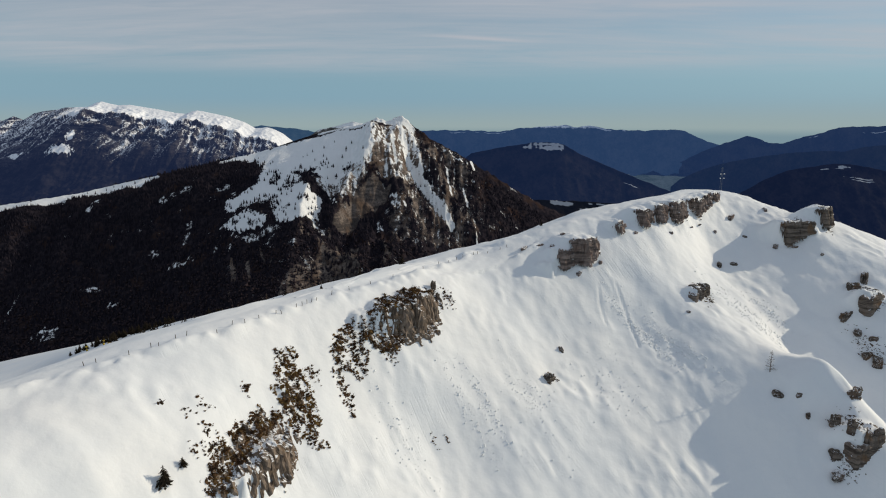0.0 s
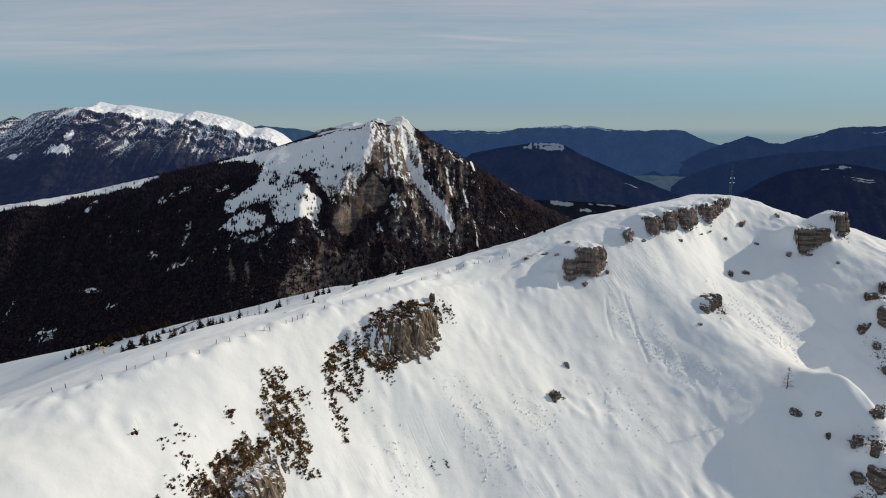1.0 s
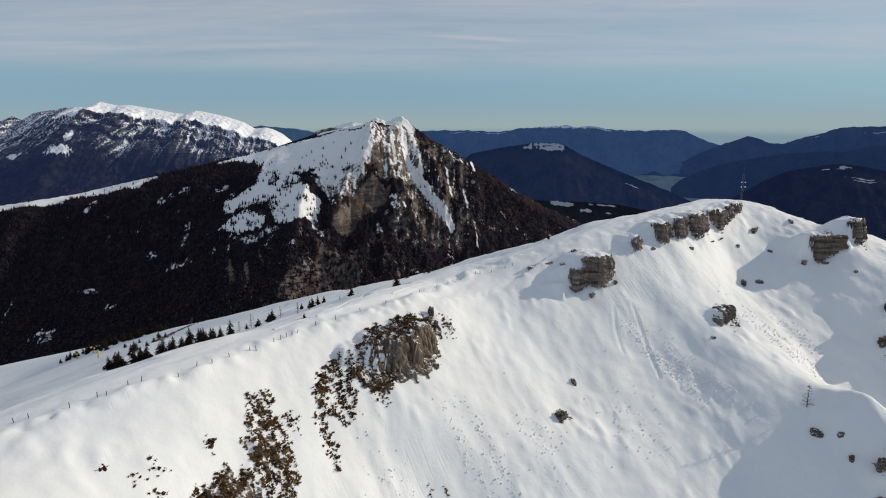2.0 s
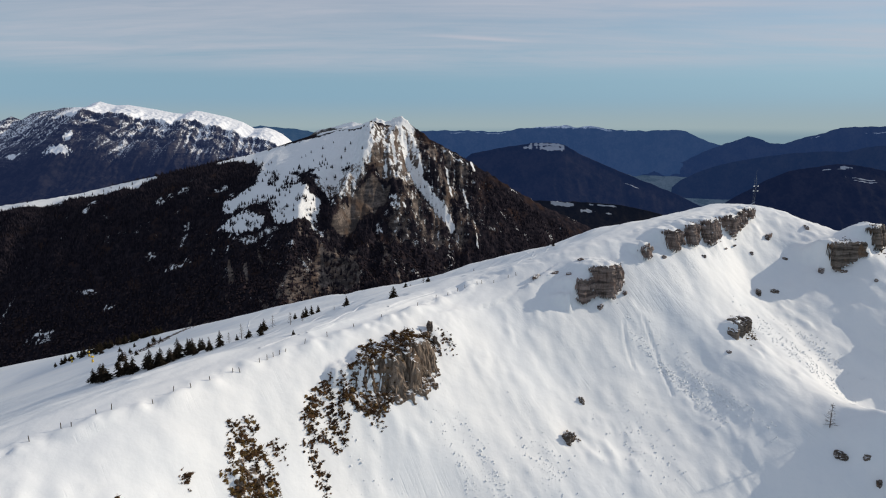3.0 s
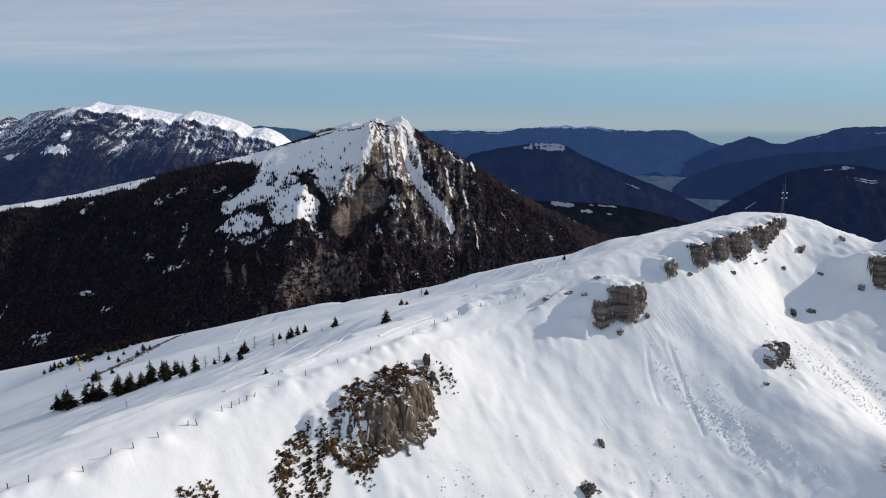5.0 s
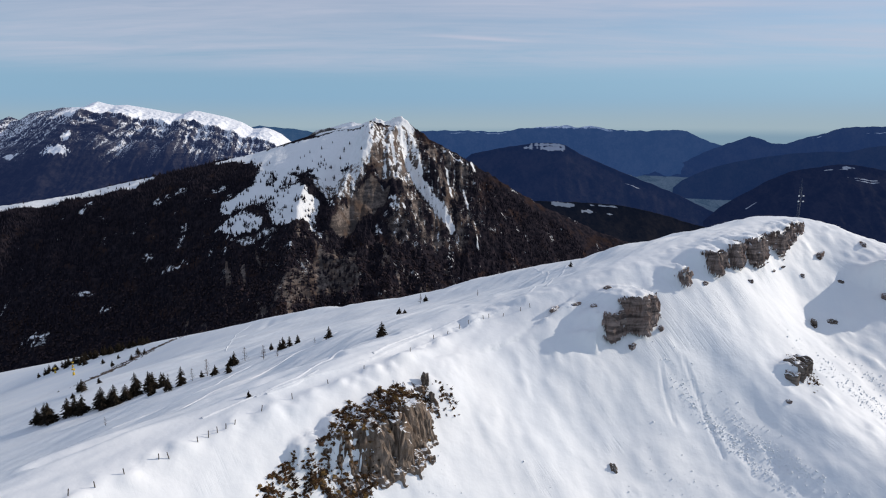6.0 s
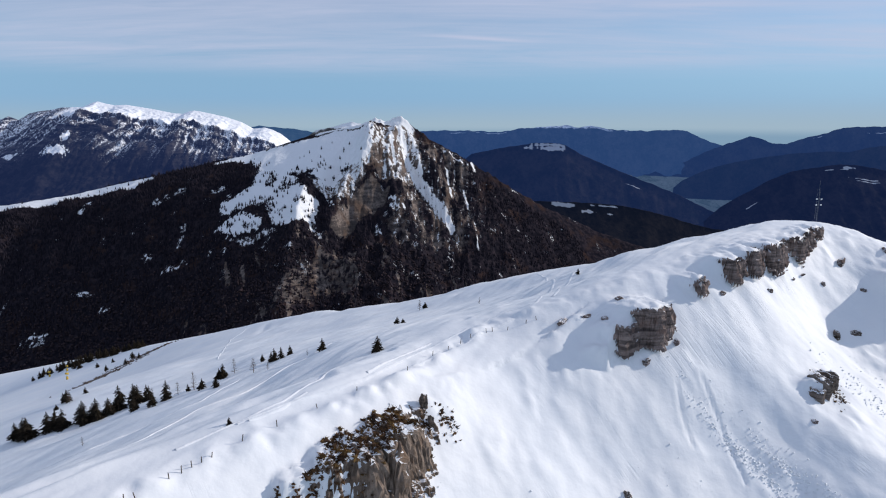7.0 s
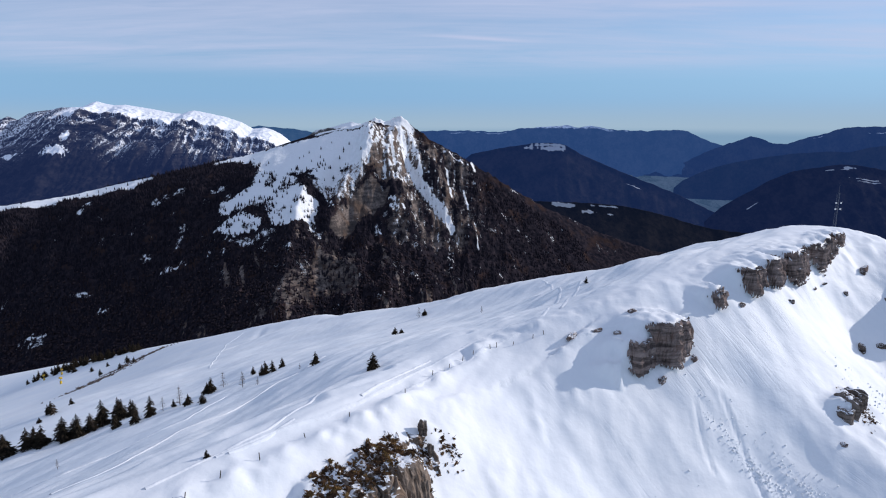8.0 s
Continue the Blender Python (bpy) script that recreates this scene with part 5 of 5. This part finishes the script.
def cone_stick(verts, faces, a, b, ra, rb, sides=5):
    d = (b - a).normalized()
    u = d.orthogonal().normalized()
    w = d.cross(u)
    n = len(verts)
    for p, rad in ((a, ra), (b, rb)):
        for k in range(sides):
            t = k * 6.28318 / sides
            verts.append(p + (u * math.cos(t) + w * math.sin(t)) * rad)
    for k in range(sides):
        m = (k + 1) % sides
        faces.append((n + k, n + m, n + sides + m, n + sides + k))
    faces.append(tuple(n + sides + k for k in range(sides)))


def spruce(height, seed, spread=0.24, label="small dark spruce standing in snow", ragged=0.35):
    """A spruce with its foot at the origin: tapered trunk, whorls of drooping sprays with gaps."""
    r = random.Random(seed)
    root = tagged(new("spruce"), label, "tree", group="spruces along the back slope")
    verts, faces = [], []
    cone_stick(verts, faces, Vector((0, 0, -0.4)), Vector((r.uniform(-0.05, 0.05) * height, 0, height * 0.96)), 0.028 * height, 0.006 * height, 6)
    facets("trunk", verts, faces, BARK, root, smooth=True)
    verts, faces = [], []
    z = 0.06 * height
    while z < height * 0.98:
        f = z / height
        reach = spread * height * (1 - f) ** 0.8 * (0.55 + 0.45 * min(1, f * 6)) + 0.02 * height
        for k in range(max(4, int(9 * (1 - f)) + 3)):
            if r.random() < 0.12:
                continue
            ang = r.uniform(0, 6.283)
            ln = reach * r.uniform(1 - ragged, 1.12)
            d = Vector((math.cos(ang), math.sin(ang), 0))
            side = Vector((-d.y, d.x, 0))
            droop = r.uniform(0.1, 0.45)
            for m in range(3):
                t = (m + 0.6) / 3
                p = Vector((0, 0, z)) + d * ln * t * 0.9 + Vector((0, 0, -droop * ln * t * t + 0.04 * height * (1 - t)))
                wd = ln * (0.36 - 0.16 * t) * r.uniform(0.7, 1.2)
                n = len(verts)
                tip = p + d * ln * 0.42 + Vector((0, 0, -droop * ln * 0.25))
                verts += [p - side * wd, p + Vector((0, 0, 0.05 * height * (1 - f) + 0.03)), p + side * wd, tip, p - Vector((0, 0, 0.08 * ln))]
                faces += [(n, n + 1, n + 3), (n + 1, n + 2, n + 3), (n, n + 3, n + 4), (n + 4, n + 3, n + 2)]
        z += height * r.uniform(0.04, 0.06)
    n = len(verts)
    verts += [Vector((0.02 * height, 0, height * 0.93)), Vector((-0.015 * height, 0.02 * height, height * 0.93)), Vector((0, -0.02 * height, height * 0.93)), Vector((0, 0, height * 1.03))]
    faces += [(n, n + 1, n + 3), (n + 1, n + 2, n + 3), (n + 2, n, n + 3)]
    facets("crown", verts, faces, NEEDLES, root)
    return root


def larch(height, seed, label="bare larch sapling in the snow", dense=1.0):
    """A leafless larch: thin trunk, short upswept twigs."""
    r = random.Random(seed)
    root = tagged(new("larch"), label, "tree", group="bare larches")
    verts, faces = [], []
    cone_stick(verts, faces, Vector((0, 0, -0.4)), Vector((r.uniform(-0.04, 0.04) * height, 0, height)), 0.022 * height, 0.004 * height, 5)
    facets("trunk", verts, faces, BARK, root, smooth=True)
    verts, faces = [], []
    for k in range(int(46 * dense)):
        z = height * r.uniform(0.1, 0.97)
        ln = 0.24 * height * (1.05 - z / height) * r.uniform(0.6, 1.2) + 0.04 * height
        ang = r.uniform(0, 6.283)
        d = Vector((math.cos(ang), math.sin(ang), r.uniform(-0.1, 0.45))).normalized()
        a = Vector((0, 0, z))
        cone_stick(verts, faces, a, a + d * ln, 0.006 * height, 0.002 * height, 3)
        for m in range(3):
            t = r.uniform(0.3, 0.9)
            e = (d + Vector((r.uniform(-1, 1), r.uniform(-1, 1), r.uniform(-0.4, 0.7)))).normalized()
            cone_stick(verts, faces, a + d * ln * t, a + d * ln * t + e * ln * 0.35, 0.004 * height, 0.0015 * height, 3)
    tagged(facets("branches", verts, faces, BARK, root), kind="stuff")
    return root


def set_thing(model, x, y, height, native, turn, lift=0.0):
    k = height / native
    m = Matrix.Translation((x, y, ground_at(x, y) + lift)) @ Matrix.Rotation(turn, 4, "Z") @ Matrix.Scale(k, 4)
    made = copy_thing(model, m)
    made.scale = (k, k, k)
    return made


models = [(spruce(4.0, 401, 0.42, ragged=0.5), 4.0), (spruce(4.0, 402, 0.50, ragged=0.55), 4.0), (spruce(4.0, 403, 0.36, ragged=0.6), 4.0), (spruce(4.0, 404, 0.56, "bushy young spruce in the snow", 0.45), 4.0)]
TREES = [(-10.0, 149.7, 2.6), (-23.6, 173.3, 2.7), (-33.2, 185.6, 2.3), (-34.0, 181.1, 2.7), (-35.8, 182.2, 3.0), (-36.6, 182.8, 2.4), (-39.9, 187.4, 1.9), (-46.5, 180.7, 3.4), (-47.6, 181.4, 2.6),
         (-44.6, 171.3, 2.1), (-48.3, 173.6, 2.4), (-52.2, 175.9, 1.8), (-55.9, 174.1, 4.4), (-57.2, 170.6, 3.2), (-58.2, 172.6, 2.6), (-61.4, 171.4, 3.2),
         (-67.6, 185.3, 4.8), (-69.0, 187.1, 4.4), (-70.5, 189.1, 4.9), (-65.2, 184.6, 4.0), (-63.8, 182.8, 3.6), (-71.0, 183.7, 5.9), (-72.2, 181.4, 4.1), (-73.8, 179.5, 5.2), (-75.0, 180.4, 4.2), (-76.5, 179.1, 5.7), (-78.2, 181.0, 4.4),
         (-81.1, 179.2, 4.8), (-83.5, 180.5, 4.7), (-84.6, 179.4, 3.6), (-86.4, 182.1, 4.7), (-88.5, 178.4, 5.2), (-90.5, 180.4, 5.0), (-93.0, 181.0, 4.2), (-104.5, 227.1, 2.2), (-104.7, 218.5, 3.8), (-106.4, 219.5, 3.0), (-101.2, 208.2, 1.7)]
FAR_TREES = [(-276.6, 507.1, 5.9), (-287.3, 517.3, 6.1), (-241.3, 469.9, 3.9), (-213.5, 431.5, 4.2), (-198.5, 427.5, 4.2), (-206.6, 452.0, 5.2), (-196, 440, 4.0), (-230, 470, 3.6)]
pick = random.Random(77)
for x, y, h in TREES + FAR_TREES + [(-24.1, 121.1, 1.0), (-9.9, 190.3, 1.8), (-8.8, 193.7, 1.3), (-4.8, 232.8, 2.0), (28.9, 183.6, 1.4), (-36.1, 73.8, 3.0), (-34.8, 76.8, 1.5)]:
    model, native = pick.choice(models[:3] if h > 2.2 else models)
    set_thing(model, x, y, h * 0.97, native, pick.uniform(0, 6.28))
for n in range(46):
    x = -345 + n * 2.6 + pick.uniform(-2, 2)
    y = 560 - 0.42 * (x + 345) + pick.uniform(-8, 8)
    model, native = pick.choice(models[:3])
    tagged(set_thing(model, x, y, pick.uniform(4.5, 8.5), native, pick.uniform(0, 6.28)), "dark spruce in a row beside the piste", "tree", group="spruces beside the piste")
bare = [(larch(4.0, 421), 4.0), (larch(4.0, 422, dense=1.6), 4.0), (larch(1.6, 423, "leafless bush poking out of the snow", 1.2), 1.6)]
for x, y, h, k in [(-26.8, 174.1, 1.3, 1), (-38.1, 174.9, 3.3, 1), (-34.4, 172.3, 1.7, 1), (-44.9, 183.2, 3.5, 0), (-51.0, 176.1, 4.2, 0), (-54.0, 175.2, 3.0, 0), (-58.6, 173.8, 3.4, 0), (-6.4, 231.6, 3.2, 1), (9.2, 200.5, 1.6, 1),
                   (-61.3, 153.2, 1.8, 2), (-103, 217, 3.4, 1), (-71.5, 181.0, 3.6, 0)]:
    model, native = bare[k]
    set_thing(model, x, y, h, native, pick.uniform(0, 6.28))
snag, _ = bare[0]
set_thing(snag, 72.7, 132.0, 5.0, 4.0, 0.4)
for model, _ in models + bare:
    for ob in (*model.children_recursive, model):
        bpy.data.objects.remove(ob)

# ---- fence along the crest ----
WOOD = Shader("weathered_fence_wood", 0.9)
WOOD.colour(WOOD.mix(WOOD.ramp(WOOD.noise(9, 4, stretch=(1, 1, 0.15)), 0.4, 0.62), (0.06, 0.05, 0.042), (0.16, 0.135, 0.115)))
WOOD = WOOD.mat
fence = tagged(new("fence"), "line of weathered wooden fence posts along the snowy crest", "fence")


def post_mesh():
    verts, faces = [], []
    cone_stick(verts, faces, Vector((0, 0, -0.5)), Vector((0, 0, 0.80)), 0.055, 0.05, 7)
    cone_stick(verts, faces, Vector((0, 0, 0.80)), Vector((0, 0, 0.86)), 0.05, 0.025, 7)
    me = bpy.data.meshes.new("post")
    me.from_pydata([tuple(v) for v in verts], [], faces)
    me.materials.append(WOOD)
    return me


POST = post_mesh()
for x, y in [(-51.8, 85.8), (-50.4, 86.5), (-46.7, 88.8), (-44.6, 91.4), (-43.7, 91.9), (-42.1, 94.5), (-40.8, 95.6), (-37.0, 98.5), (-35.2, 100.6), (-33.6, 102.4), (-31.8, 104.6), (-29.7, 107.7), (-28.8, 108.1),
             (-26.8, 111.0), (-26.0, 112.1), (-25.3, 113.0), (-24.6, 113.8), (-23.9, 114.7), (-21.5, 117.5), (-18.6, 121.0), (-14.8, 125.4), (-10.6, 129.8), (-4.4, 135.4), (-1.1, 142.4), (1.2, 145.8),
             (3.2, 148.6), (4.8, 149.9), (7.5, 151.9), (8.5, 152.4), (11.0, 152.9), (14.2, 154.1), (16.0, 154.8)]:
    post = new("post", POST)
    post.parent = fence
    lean = pose(x, y, ground_at(x, y) - pick.uniform(0, 0.3), pick.uniform(-9, 9), pick.uniform(-9, 9), pick.uniform(0, 90))
    post.matrix_basis = lean
verts, faces = [], []
cone_stick(verts, faces, Vector((0, 0, -0.5)), Vector((0, 0, 1.9)), 0.16, 0.12, 7)
marker = tagged(facets("marker_post", verts, faces, WOOD), "lone wooden marker post on the far brow", "post")
marker.location = (-100, 425, ground_at(-100, 425))

# ---- antenna mast on the summit ----
STEEL = Shader("galvanised_steel", 0.5)
STEEL.bsdf.inputs["Metallic"].default_value = 0.7
STEEL.colour(STEEL.mix(STEEL.ramp(STEEL.noise(3, 4), 0.4, 0.6), (0.16, 0.17, 0.18), (0.3, 0.31, 0.32)))
STEEL = STEEL.mat
PANEL = Shader("white_antenna_housing", 0.45)
PANEL.colour(PANEL.mix(PANEL.ramp(PANEL.noise(2, 3), 0.4, 0.6), (0.72, 0.73, 0.74), (0.82, 0.83, 0.83)))
PANEL = PANEL.mat


def antenna_mast(x, y, height):
    root = tagged(new("antenna_mast"), "thin lattice antenna mast with white panels on the summit", "mast")
    root.location = (x, y, ground_at(x, y))
    verts, faces = [], []
    legs = [Vector((0.32 * math.cos(a), 0.32 * math.sin(a), 0)) for a in (0.3, 2.4, 4.5)]
    for p in legs:
        cone_stick(verts, faces, p - Vector((0, 0, 1)), p + Vector((0, 0, height * 0.72)), 0.016, 0.014, 6)
    for k in range(int(height * 0.72 / 0.7)):
        for n in range(3):
            a, b = legs[n] + Vector((0, 0, 0.7 * k)), legs[(n + 1) % 3] + Vector((0, 0, 0.7 * k + 0.7))
            cone_stick(verts, faces, a, b, 0.007, 0.007, 4)
    facets("lattice", verts, faces, STEEL, root)
    verts, faces = [], []
    cone_stick(verts, faces, Vector((0, 0, height * 0.68)), Vector((0, 0, height * 0.9)), 0.022, 0.012, 6)
    facets("whip", verts, faces, STEEL, root)
    for z in (height * 0.40, height * 0.52):
        for s in (-0.55, 0.55):
            bm = bmesh.new()
            bmesh.ops.create_cube(bm, size=1.0, matrix=Matrix.Translation((s, -0.35, z)) @ Matrix.Diagonal((0.36, 0.2, 0.32, 1)))
            bmesh.ops.bevel(bm, geom=bm.edges[:], offset=0.04, segments=2, affect="EDGES")
            part("antenna_panel", bm, PANEL, root, "white panel")
    return root


antenna_mast(89.5, 203.5, 11.5)

# ---- snow guns beside the piste ----
YELLOW = Shader("yellow_padding", 0.6)
YELLOW.colour(YELLOW.mix(YELLOW.ramp(YELLOW.noise(2, 4), 0.4, 0.65), (0.55, 0.36, 0.03), (0.68, 0.48, 0.06)))
YELLOW = YELLOW.mat


def snow_gun(x, y, turn):
    root = tagged(new("snow_gun"), "yellow snow gun on a padded stand beside the piste", "snow gun", group="snow guns")
    root.matrix_basis = pose(x, y, ground_at(x, y), 0, 0, turn)
    bm = bmesh.new()
    bmesh.ops.create_cone(bm, segments=14, radius1=0.75, radius2=0.6, depth=2.2, cap_ends=True, matrix=Matrix.Translation((0, 0, 1.0)))
    part("padding", bm, YELLOW, root)
    verts, faces = [], []
    cone_stick(verts, faces, Vector((0, 0, 2.0)), Vector((0, 0, 3.8)), 0.14, 0.12, 8)
    facets("stand", verts, faces, STEEL, root)
    bm = bmesh.new()
    bmesh.ops.create_cone(bm, segments=18, radius1=0.75, radius2=0.6, depth=1.9, cap_ends=False, matrix=Matrix.Translation((0, 0, 4.2)) @ Matrix.Rotation(radians(70), 4, "X"))
    bmesh.ops.solidify(bm, geom=bm.faces[:], thickness=0.1)
    part("barrel", bm, YELLOW, root)
    bm = bmesh.new()
    bmesh.ops.create_cone(bm, segments=12, radius1=0.5, radius2=0.2, depth=0.5, cap_ends=True, matrix=Matrix.Translation((0, 0, 4.2)) @ Matrix.Rotation(radians(70), 4, "X"))
    part("fan_hub", bm, STEEL, root)
    return root


snow_gun(-295, 521, 20)
snow_gun(-252, 452, -40)
snow_gun(-318, 534, 70)
